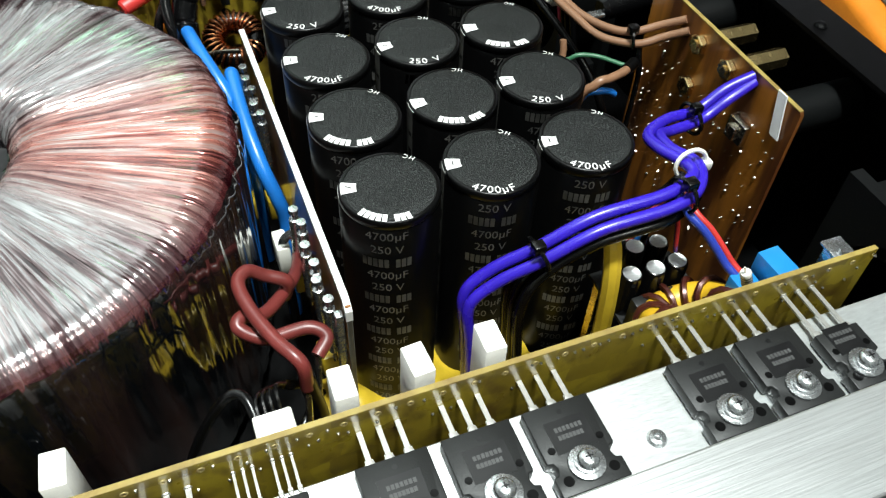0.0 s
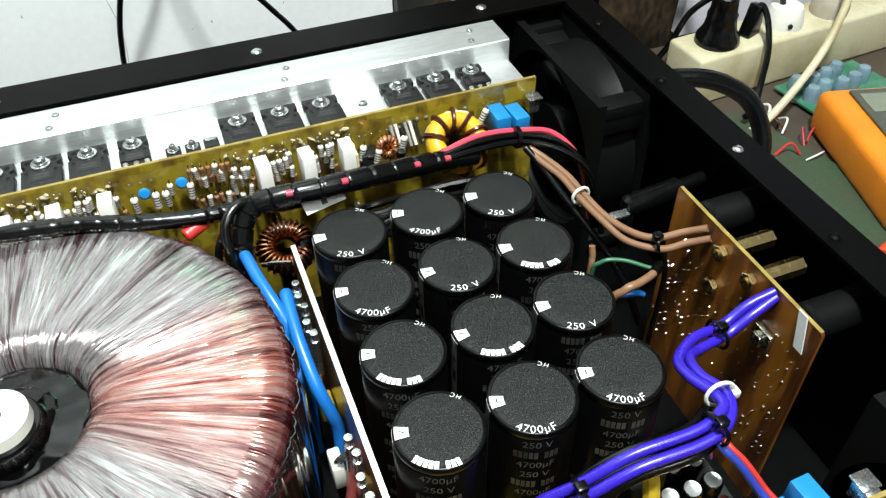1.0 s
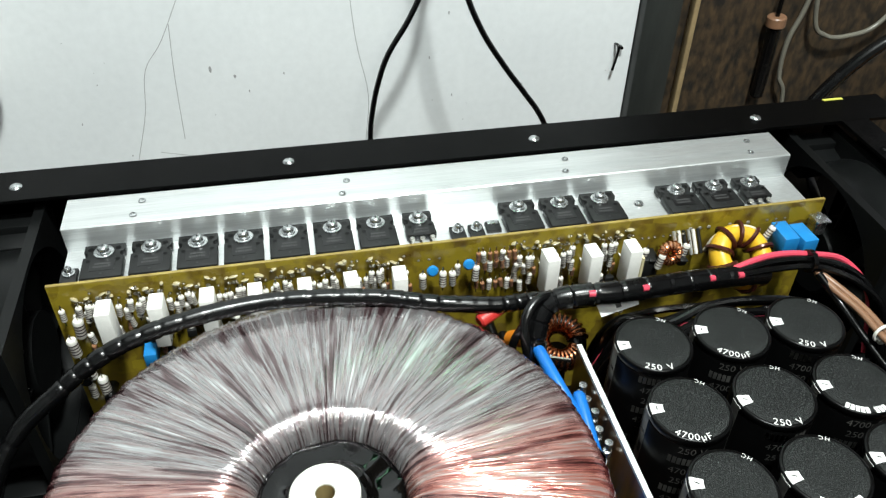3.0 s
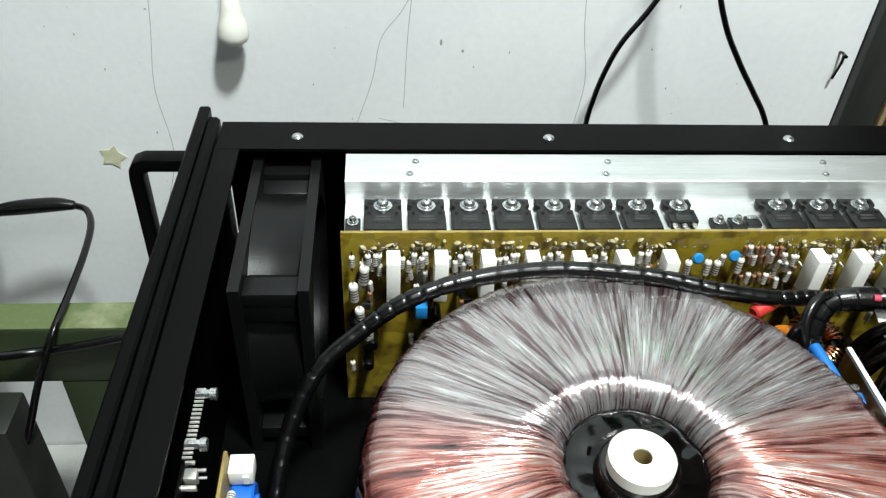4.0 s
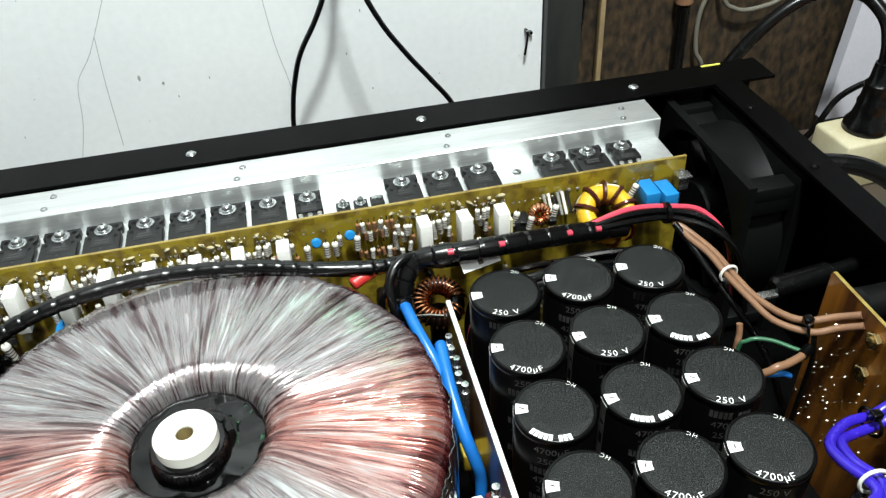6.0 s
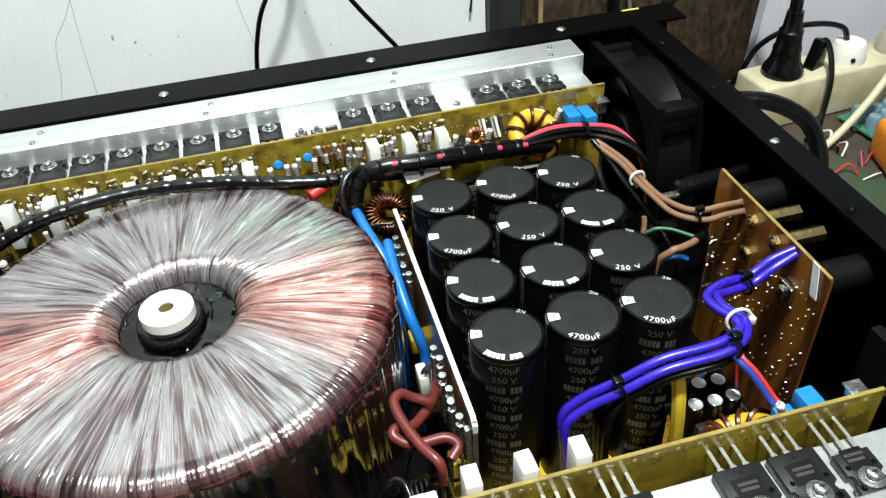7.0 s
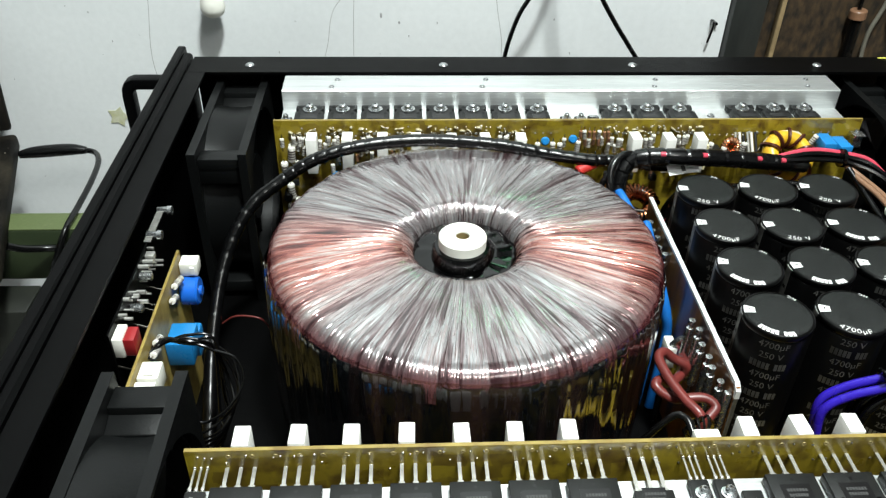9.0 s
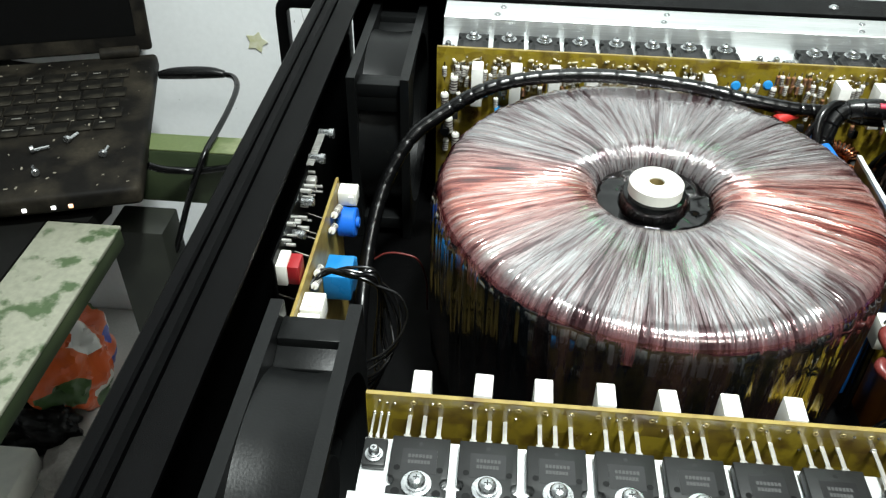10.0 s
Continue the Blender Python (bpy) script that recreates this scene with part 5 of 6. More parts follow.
for k, (dy, dz) in enumerate(((0.006, -0.004), (0.001, -0.006), (-0.004, -0.005))):
    cable("black_wire", [(0.258, -0.089 + dy, 0.116 + dz), (0.2390, -0.0985 + dy, 0.1195 + dz), (0.2140, -0.0970 + dy, 0.1160 + dz), (0.1960, -0.0960 + dy, 0.1060 + dz), (0.1880, -0.0960 + dy, 0.0850), (0.1890, -0.0980 + dy, 0.0500), (0.190, -0.100 + dy, 0.015)], 0.0021, CABLE_BLACK, "black wire under the violet cables", group="black wires")


def tie(name, at, d, r, mat, label):
    d = Vector(d).normalized()
    u, v = d.orthogonal().normalized(), None
    v = d.cross(u)
    t = thing(name, label, "cable tie", "cable ties")
    pts = [Vector(at) + r * (math.cos(a) * u + math.sin(a) * v) for a in [2 * math.pi * i / 20 for i in range(21)]]
    part("band", tube(pts, 0.0008, 6, smooth=False), mat, t)
    q = Vector(at) + r * (0.5 * u + 0.86 * v)
    part("lock", box(q.x - 0.0022, q.x + 0.0022, q.y - 0.0020, q.y + 0.0020, q.z - 0.0018, q.z + 0.0022, 0.0006), mat, t)


tie("cable_tie", (0.2555, -0.0875, 0.1230), (0.1, 1, -0.1), 0.0058, WHITE_PLASTIC, "white nylon cable tie round the violet cables")
tie("cable_tie", (0.2450, -0.0995, 0.1220), (1, 0.2, 0), 0.0064, CABLE_BLACK, "black cable tie round the violet cables")
tie("cable_tie", (0.1935, -0.0972, 0.1086), (1, 0.1, 0.35), 0.0064, CABLE_BLACK, "black cable tie round the violet cables")
tie("cable_tie", (0.2800, -0.0550, 0.1115), (1, 0.1, 0.1), 0.0064, CABLE_BLACK, "black cable tie round the violet cables")
for k, d in enumerate((-0.0018, 0.0018)):
    cable("tan_cable", [(0.2620, 0.0980, 0.1120), (0.2680 + d, 0.0860, 0.1085), (0.2735 + d, 0.0700, 0.1065), (0.2745 + d, 0.0520, 0.1060), (0.2765 + d, 0.0330, 0.1060), (0.2810 + d, 0.0160, 0.1065 + d), (0.2900, 0.0050 + d * 1.2, 0.1085 + d), (0.3000, 0.0000 + d * 1.1, 0.1130 + d), (0.3078, -0.0065 + d * 1.0, 0.1185 + d)], 0.0018, BEIGE_CABLE, "tan cable curving to the output board", group="tan cables")
tie("cable_tie", (0.2742, 0.0535, 0.1060), (0.1, -1, 0), 0.0048, WHITE_PLASTIC, "white nylon cable tie round the tan cables")
tie("cable_tie", (0.2895, 0.0055, 0.1085), (1, -0.5, 0.2), 0.0050, CABLE_BLACK, "black cable tie round the tan cables")
cable("black_wire", [(0.262, 0.094, 0.112), (0.268, 0.080, 0.104), (0.271, 0.060, 0.098), (0.276, 0.036, 0.09), (0.283, 0.018, 0.075), (0.290, 0.006, 0.05)], 0.0020, CABLE_BLACK, "black wire beside the tan cables", group="black wires")
cable("blue_wire", [(0.2590, -0.0010, 0.0030), (0.2600, -0.0010, 0.0700), (0.2640, -0.0025, 0.0880), (0.2710, -0.0046, 0.0905), (0.2759, -0.0049, 0.0895), (0.2790, -0.0045, 0.0870)], 0.0016, BLUE_CABLE, "short blue wire behind the capacitors", group="blue cables")
pale = cable("tan_cable", [(0.2600, -0.0020, 0.0030), (0.2605, -0.0030, 0.0800), (0.2664, -0.0068, 0.0970), (0.2738, -0.0061, 0.0980), (0.2825, -0.0035, 0.0980), (0.2900, 0.0005, 0.0985)], 0.0020, BEIGE_CABLE, "pale tan cable looping behind the capacitors", group="tan cables")
part("sleeve", rod((0.2840, -0.0029, 0.0981), (0.2898, 0.0004, 0.0985), 0.0027, 12), SLEEVE, pale, "black sleeve on the cable")
cable("green_wire", [(0.2600, 0.0150, 0.0030), (0.2608, 0.0145, 0.0850), (0.2640, 0.0125, 0.0985), (0.2733, 0.0089, 0.1000), (0.2834, 0.0019, 0.0980), (0.2870, -0.0005, 0.0975)], 0.0011, material("green wire", (0.035, 0.13, 0.065), 0.35, grain=0.2), "thin green wire behind the capacitors")
cable("dark_wire", [(0.2915, 0.0020, 0.1060), (0.2918, 0.0005, 0.1000), (0.2928, -0.0003, 0.0940), (0.2945, 0.0010, 0.0800), (0.2950, 0.0020, 0.0400), (0.2950, 0.0020, 0.0030)], 0.0013, CABLE_BLACK, "short dark wire beside the output board")
cable("pale_lead", [(0.2625, 0.0195, 0.1040), (0.2622, 0.0175, 0.0985), (0.2610, 0.0160, 0.0900), (0.2605, 0.0160, 0.0500), (0.2605, 0.0160, 0.0030)], 0.0016, BEIGE_CABLE, "pale bare-ended lead behind the capacitors")
inlet = thing("inlet_socket", "black shrouded mains inlet behind the capacitors", "socket")
part("shroud", merge(rod((0.2945, 0.0423, 0.100), (0.330, 0.0465, 0.100), 0.0060, 16, bevel=0.002), rod((0.330, 0.0465, 0.100), (0.3578, 0.050, 0.100), 0.004, 12)), CABLE_BLACK, inlet)
part("lug", box(0.2845, 0.2946, 0.0365, 0.0415, 0.0985, 0.1005, 0.0005), STEEL, inlet)
for dx, rr, mm, nm, lb in ((0.0, 0.0013, RED, "red_wire", "thin red wire running down beside the supply board"), (-0.0026, 0.0016, DARK_BLUE, "blue_wire", "dark blue wire running down beside the supply board")):
    cable(nm, [(0.2500 + dx, -0.0950, 0.1175), (0.2490 + dx, -0.1040, 0.1165), (0.2530 + dx, -0.1104, 0.1120), (0.2580 + dx, -0.1180, 0.1035), (0.2624 + dx, -0.1262, 0.0950), (0.2636 + dx, -0.1290, 0.0700), (0.2640 + dx, -0.1300, 0.0030)], rr, mm, lb)
for k in range(3):
    cable("red_wire", [(0.2440, -0.0800 - 0.003 * k, 0.0720), (0.2490, -0.0800 - 0.003 * k, 0.0900 + 0.002 * k), (0.2560, -0.0810 - 0.002 * k, 0.0960), (0.2630, -0.0830, 0.0880), (0.266, -0.085, 0.0700)], 0.0010, (RED, BLUE_CABLE, CABLE_BLACK)[k], "thin loose signal wire over the supply board")
rng = random.Random(61)
for k, mm in enumerate((CABLE_BLACK, CABLE_BLACK, CABLE_BLACK, PINK, CABLE_BLACK, CABLE_BLACK, SLEEVE, CABLE_BLACK, CABLE_BLACK, CABLE_BLACK, SLEEVE, CABLE_BLACK)):
    y0, z0 = 0.0800 + 0.0036 * (k % 6), 0.090 + 0.007 * (k // 6) - 0.0015 * (k % 3)
    wob = lambda a: rng.uniform(-a, a)
    cable("loom_wire", [(0.1440 + wob(0.004), y0 + 0.004, 0.0030), (0.1450 + wob(0.004), y0 + 0.003, z0 - 0.030), (0.1560, y0 + wob(0.003), z0 + wob(0.003)), (0.1780, y0 + wob(0.004), z0 + wob(0.004)), (0.2050, y0 + wob(0.004), z0 + 0.002 + wob(0.004)), (0.2330, y0 + wob(0.004), z0 + wob(0.004)), (0.2580, y0 + wob(0.003), z0 - 0.003 + wob(0.003)), (0.2660 + wob(0.004), y0, z0 - 0.030), (0.2670, y0, 0.0030)], 0.0017 if mm is not CABLE_BLACK else 0.0021, mm, "thin wire lying between the amplifier board and the capacitors", group="loom wires", seg=8)
tape = thing("yellow_tape", "strip of yellow insulating tape hanging beside the capacitors", "tape")
part("strip", tube([(0.2245, -0.0935, 0.1030), (0.2235, -0.0985, 0.0980), (0.2225, -0.1030, 0.0850), (0.2228, -0.1046, 0.0600), (0.2215, -0.1050, 0.0300), (0.2210, -0.1060, 0.0020)], 0.0034, 8), YELLOW_TAPE, tape)
sheet = thing("insulation_sheet", "creased yellow insulating sheet on the case floor", "insulation")
b = bmesh.new()
bmesh.ops.create_grid(b, x_segments=40, y_segments=16, size=0.5)
for v in b.verts:
    x, y = 0.165 + v.co.x * 0.095, -0.092 + v.co.y * 0.070
    v.co = (x, y, 0.004 + 0.010 * noise.noise(Vector((x * 60, y * 60, 0))) + 0.006 * (1 - abs(v.co.y) * 2) + 0.008)
bmesh.ops.solidify(b, geom=b.faces[:], thickness=0.0006)
part("film", b, YELLOW_TAPE, sheet)
choke = thing("copper_choke", "small copper-wound ring choke behind the rectifier board", "coil")
ring_coil("core", choke, (0.1270, 0.1010, 0.0800), 0.0105, 0.0045, CABLE_BLACK, COPPER, 26, 0.0008, (25, 0, 0), "black ring core")
part("base", rod((0.1270, 0.1010, 0.0), (0.1270, 0.1010, 0.0740), 0.006, 16), BLACK_PLASTIC, choke)
tag = thing("white_tag", "narrow white printed tag behind the capacitors", "label")
tg = part("card", box(-0.0110, 0.0110, -0.0035, 0.0035, -0.0002, 0.0002), WHITE_BOARD, tag)
tg.matrix_basis = pose(0.1480, 0.0860, 0.1170, 38, 0, 14)
part("mark", box(-0.0015, 0.0015, -0.0018, 0.0018, 0.0002, 0.0003), EPOXY_PRINT, tg)
# white plug and dark ribbon between transformer and near board
plug = thing("wire_connector", "white wire connector beside the amplifier board", "connector")
part("shell", box(0.0895, 0.1005, -0.1405, -0.1310, 0.1060, 0.1180, 0.0008), WHITE_PLASTIC, plug)
part("pins", box(0.0905, 0.0995, -0.1420, -0.1406, 0.1090, 0.1110), SOLDER, plug)
for k in range(4):
    cable("thin_lead", [(0.0915 + 0.002 * k, -0.1315, 0.1140), (0.0920 + 0.002 * k, -0.1240, 0.1150 + 0.001 * k), (0.0970 + 0.0015 * k, -0.1120, 0.1000), (0.1030, -0.1000 + 0.001 * k, 0.0780), (0.1090 + 0.0006 * k, -0.0935, 0.0600), (0.1100, -0.0925, 0.0030)], 0.0006, CABLE_BLACK, "thin dark lead from the white connector", group="thin leads", seg=6)
cable("ribbon_cable", [(0.0910, -0.1315, 0.1130), (0.0890, -0.1230, 0.1160), (0.0830, -0.1200, 0.1120), (0.0700, -0.1180, 0.0850), (0.0620, -0.1200, 0.0500), (0.06, -0.121, 0.003)], 0.0016, CABLE_BLACK, "black ribbon cable from the white connector")
for k in range(2):
    cable("dark_wire", [(0.1120 + 0.004 * k, -0.088, 0.05), (0.108, -0.100, 0.052 + 0.006 * k), (0.098, -0.112, 0.05), (0.085, -0.118, 0.035), (0.08, -0.12, 0.004)], 0.0015, CABLE_BLACK, "dark wire by the transformer foot", group="black wires")
rng = random.Random(12)
for k in range(8):
    u = lambda a: rng.uniform(-a, a)
    far, low = -0.116 - 0.0022 * k, 0.078 - 0.006 * k
    cable("thin_black_wire", [(-0.1645, -0.040 - 0.002 * k, 0.0880), (-0.1560, -0.041 + u(0.002), 0.0915 + u(0.002)), (-0.1440, -0.041 + u(0.003), 0.0905 + u(0.003)), (-0.1310, -0.042 + u(0.003), 0.0880 + u(0.003)), (far - 0.003, -0.047 + u(0.003), low + 0.006), (far, -0.056 + u(0.003), low - 0.004), (far - 0.007, -0.064 + u(0.003), low - 0.014), (far - 0.018, -0.068 + u(0.003), low - 0.020), (-0.146 + u(0.003), -0.066, low - 0.024), (-0.155, -0.060, 0.012), (-0.157, -0.056, 0.002)], 0.00075, CABLE_BLACK, "thin glossy black wire behind the front panel", group="front wires", seg=8)
cable("pink_wire", [(-0.146, 0.030, 0.040), (-0.138, 0.028, 0.047), (-0.128, 0.026, 0.049), (-0.119, 0.025, 0.046), (-0.1145, 0.027, 0.03), (-0.114, 0.03, 0.003)], 0.0006, RED_WIRE, "thin dull red wire beside the transformer")

# ---- on the wall ----
CRACK = material("dark hairline crack", (0.36, 0.36, 0.36), 0.9)


def on_wall(x, z, d=0.0):
    return (x, WALL_Y - d, z)


for line in ([(-0.262, 0.20), (-0.268, 0.12), (-0.275, 0.06), (-0.270, 0.00), (-0.285, -0.06), (-0.30, -0.14)], [(-0.06, 0.17), (-0.082, 0.128), (-0.098, 0.105), (-0.105, 0.07), (-0.118, 0.03)],
             [(-0.075, 0.14), (-0.078, 0.10), (-0.080, 0.045)], [(0.052, 0.20), (0.058, 0.12), (0.066, 0.07), (0.062, 0.02), (0.066, -0.05)], [(-0.10, 0.035), (-0.04, 0.02), (0.01, 0.005)]):
    tagged(part("wall_crack", tube([on_wall(x, z, -0.0002) for x, z in line], 0.00036, 6, 5), CRACK), "hairline crack in the white wall", "crack", "cracks in the wall", "structure")
b = bmesh.new()
rng = random.Random(31)
for i in range(110):
    x, z, r = rng.uniform(-0.42, 0.27), rng.uniform(-0.12, 0.30), rng.choice((0.0003, 0.0004, 0.0005, 0.0006, 0.0011))
    merge(b, lathe([(0, 0.0003), (r, 0.0001)], 7), Matrix.Translation((x, WALL_Y - 0.0001, z)) @ Matrix.Rotation(math.pi / 2, 4, "X") @ Matrix.Diagonal((1, rng.uniform(0.5, 2.6), 1, 1)))
tagged(part("wall_marks", b, CRACK), "small dark chips and specks on the white wall", "marks", kind="stuff")
star = slab_profile([((0.0115 if i % 2 == 0 else 0.0068) * math.sin(math.pi * i / 5 + 0.3), (0.0115 if i % 2 == 0 else 0.0068) * math.cos(math.pi * i / 5 + 0.3)) for i in range(10)], "y", -0.0006, 0.0)
so = tagged(part("star_sticker", star, material("faded yellow sticker", (0.50, 0.50, 0.28), 0.7, second=(0.62, 0.62, 0.50), scale=150)), "faded yellow-green star sticker on the white wall", "sticker")
so.matrix_basis = pose(-0.3200, WALL_Y - 0.0004, -0.0030)
for gap, pts in ((0.038, [(0.1317, 0.3347), (0.1172, 0.2353), (0.1047, 0.1766), (0.0938, 0.1496), (0.0775, 0.1224), (0.0694, 0.0998), (0.0645, 0.0773), (0.0617, 0.0502), (0.0612, -0.0175)]), (0.068, [(0.1042, 0.3367), (0.1137, 0.2415), (0.1241, 0.1853), (0.1379, 0.1508), (0.1560, 0.1222), (0.1725, 0.0997), (0.1881, 0.0772), (0.2037, 0.0426), (0.2166, -0.0006)])):
    pts = [(pts[0][0] + 0.008, 0.410)] + pts
    cable("wall_cable", [on_wall(x, z, gap) for x, z in pts], 0.0021, CABLE_BLACK, "thin black cable hanging before the white wall", group="wall cables")
charger = thing("hanging_charger", "green charger box with a lit display, holding the thin black cables", "charger", at=(0.158, WALL_Y - 0.040, 0.408))
part("case", box(-0.042, 0.036, -0.030, 0.034, 0.0, 0.085, 0.005, 3), material("bright green plastic", (0.04, 0.42, 0.13), 0.35, grain=0.2, scale=30), charger)
GLOW = bpy.data.materials.new("lit green display")
GLOW.use_nodes = True
GLOW.node_tree.nodes["Principled BSDF"].inputs["Emission Color"].default_value = (0.22, 1.0, 0.45, 1)
GLOW.node_tree.nodes["Principled BSDF"].inputs["Emission Strength"].default_value = 4.5
part("display", box(-0.036, 0.030, -0.0306, -0.0301, 0.012, 0.060, 0.0002), GLOW, charger, "lit green display")
part("nail", rod((0.0, 0.030, 0.080), (0.0, 0.0396, 0.080), 0.002, 8), STEEL, charger)
pull = thing("pull_switch", "white plastic pull switch hanging by a cord before the wall", "switch")
part("body", lathe([(0, -0.0115), (0.0050, -0.0112), (0.0075, -0.0085), (0.0088, -0.0035), (0.0080, 0.0040), (0.0062, 0.0100), (0.0052, 0.0170), (0.0040, 0.0250), (0.0015, 0.0280)], 24), WHITE_PLASTIC, pull)
part("slot", lathe([(0.0030, -0.0118), (0.0014, -0.0120), (0, -0.0118)], 12), EPOXY, pull)
part("cord", tube([(0, 0, 0.0275), (0.0008, 0.002, 0.08), (0.001, 0.004, 0.20), (0, 0.004, 0.60), (0, 0.004, 1.78)], 0.0014, 8), WHITE_PLASTIC, pull)
pull.matrix_basis = pose(-0.2050, WALL_Y - 0.0190, 0.1200, 0, 0, 0) @ Matrix.Diagonal((1.3, 1.3, 1.0, 1))
hook = thing("wall_hook", "small dark bent nail in the wall edge", "hook")
part("nail", tube([on_wall(0.2700, 0.0990, 0.0), on_wall(0.2700, 0.1000, 0.006), on_wall(0.2700, 0.0930, 0.007), on_wall(0.2685, 0.0780, 0.005)], 0.0011, 8), CABLE_BLACK, hook)
part("stub", rod(on_wall(0.2745, 0.0965, -0.003), on_wall(0.2745, 0.0965, 0.004), 0.0014, 8), CABLE_BLACK, hook)

# ---- wooden partition and what hangs on it ----
tagged(part("door_post", box(0.2860, 0.3180, WALL_Y - 0.010, WALL_Y + 0.039, -0.8, 1.9, 0.002), material("blackened post", (0.014, 0.016, 0.015), 0.5, second=(0.05, 0.055, 0.05), scale=20, grain=0.4, stretch=(1, 1, 0.2))), "blackened wooden post at the end of the white wall", "post", kind="structure")
tagged(part("pale_batten", box(0.3510, 0.3560, WALL_Y + 0.030, WALL_Y + 0.0395, -0.8, 1.9, 0.001), material("pale batten wood", (0.40, 0.29, 0.15), 0.6, grain=0.3)), "narrow pale wooden batten on the dark partition", "batten", kind="structure")
cable("hanging_cable", [(0.330, WALL_Y + 0.02, 0.45), (0.336, WALL_Y + 0.02, 0.20), (0.328, WALL_Y + 0.02, 0.10), (0.325, WALL_Y + 0.02, 0.02), (0.327, WALL_Y + 0.02, -0.2)], 0.0030, CABLE_BLACK, "black cord hanging against the dark partition")
probe = thing("test_probe", "dark hanging test probe with a pale collar", "probe")
part("handle", rod((0.432, WALL_Y + 0.028, 0.090), (0.434, WALL_Y + 0.030, 0.020), 0.0060, 14, bevel=0.002), CABLE_BLACK, probe)
part("collar", rod((0.4315, WALL_Y + 0.028, 0.0905), (0.431, WALL_Y + 0.028, 0.100), 0.0085, 14, bevel=0.001), BEIGE_CABLE, probe)
part("cord", tube([(0.431, WALL_Y + 0.028, 0.100), (0.430, WALL_Y + 0.026, 0.2), (0.436, WALL_Y + 0.03, 0.6), (0.436, WALL_Y + 0.03, 1.88)], 0.0020, 8), CABLE_BLACK, probe)
GREY_CORD = material("grey transparent cord", (0.17, 0.16, 0.13), 0.3)
cable("grey_cord", [(0.470, WALL_Y + 0.030, 0.25), (0.460, WALL_Y + 0.030, 0.12), (0.450, WALL_Y + 0.030, 0.075), (0.452, WALL_Y + 0.030, 0.040), (0.462, WALL_Y + 0.030, 0.018), (0.470, WALL_Y + 0.03, -0.05)], 0.0022, GREY_CORD, "thin grey cord hanging on the partition", group="grey cords")
cable("grey_cord", [(0.455, WALL_Y + 0.028, 0.20), (0.468, WALL_Y + 0.028, 0.100), (0.485, WALL_Y + 0.028, 0.078), (0.510, WALL_Y + 0.028, 0.076), (0.535, WALL_Y + 0.028, 0.085), (0.56, WALL_Y + 0.028, 0.12)], 0.0022, GREY_CORD, "thin grey cord hanging on the partition", group="grey cords")
sheet = thing("leaning_sheet", "white sheet panel leaning behind the socket strip", "sheet")
part("board", slab_profile([(0.585, -0.0395), (1.30, -0.0395), (1.34, 0.50), (0.622, 0.50)], "y", WALL_Y - 0.006, WALL_Y + 0.006), material("pale lilac board", (0.62, 0.61, 0.68), 0.6, second=(0.55, 0.54, 0.60), scale=8), sheet)

# ---- on the bench beside the amplifier ----
BT = -0.0398
strip = thing("power_strip", "old ivory socket strip with plugs in it", "power strip", at=(0.5220, 0.3000, BT), rz=4.0)
part("housing", box(0.0, 0.340, -0.0235, 0.0235, 0.0, 0.0470, 0.0035, 3), IVORY, strip)
for i in range(5):
    s0 = part("socket", lathe([(0.0205, 0.0471), (0.0190, 0.0478), (0.0180, 0.0471), (0.0178, 0.0440), (0, 0.0440)], 28, at=(0.036 + i * 0.062, 0, 0)), IVORY, strip)
    for dx in (-0.0095, 0.0095):
        part("hole", lathe([(0.0026, 0.0443), (0, 0.0442)], 10, at=(0.036 + i * 0.062 + dx, 0, 0)), EPOXY, s0)
big = thing("mains_plug", "heavy black mains plug with a thick cable, in the socket strip", "plug", "plugs")
part("body", lathe([(0, 0.004), (0.0190, 0.004), (0.0200, 0.008), (0.0190, 0.014), (0.0150, 0.020), (0.0130, 0.030), (0.0135, 0.034), (0.0120, 0.037), (0.0110, 0.048), (0.0115, 0.051), (0.0090, 0.054), (0.0075, 0.070), (0.0, 0.071)], 28, at=(0.5560, 0.3025, 0.0)), CABLE_BLACK, big)
part("cable", tube([(0.5560, 0.3025, 0.066), (0.5565, 0.3060, 0.085), (0.5560, 0.318, 0.103), (0.5450, 0.338, 0.117), (0.5200, 0.352, 0.118), (0.4900, 0.358, 0.104), (0.4600, 0.360, 0.076), (0.4350, 0.360, 0.040), (0.4200, 0.358, 0.0), (0.415, 0.355, BT + 0.006)], 0.0058, 12), CABLE_BLACK, big)
flatp = thing("mains_plug", "slim black flat plug in the socket strip", "plug", "plugs")
part("body", slab_profile([(-0.010, 0.004), (0.010, 0.004), (0.0075, 0.016), (0.0040, 0.035), (-0.0040, 0.035), (-0.0075, 0.016)], "y", -0.006, 0.006, bevel=0.0012), CABLE_BLACK, flatp)
part("cable", tube([(0, 0, 0.033), (0.0015, -0.005, 0.034), (-0.003, -0.016, 0.024), (-0.014, -0.030, 0.004), (-0.028, -0.040, -0.024), (-0.042, -0.048, -0.0355), (-0.06, -0.05, -0.0368)], 0.0028, 8), CABLE_BLACK, flatp)
flatp.matrix_basis = pose(0.5900, 0.3030, 0.0, 0, 8, 20)
whitep = thing("mains_plug", "round white plug in the socket strip", "plug", "plugs")
part("body", lathe([(0, 0.004), (0.0170, 0.004), (0.0178, 0.010), (0.0165, 0.020), (0.0140, 0.026), (0, 0.028)], 28, at=(0.6300, 0.3060, 0)), WHITE_PLASTIC, whitep)
part("screw", rod((0.6240, 0.2900, 0.014), (0.6235, 0.2884, 0.014), 0.0022, 10), EPOXY, whitep)
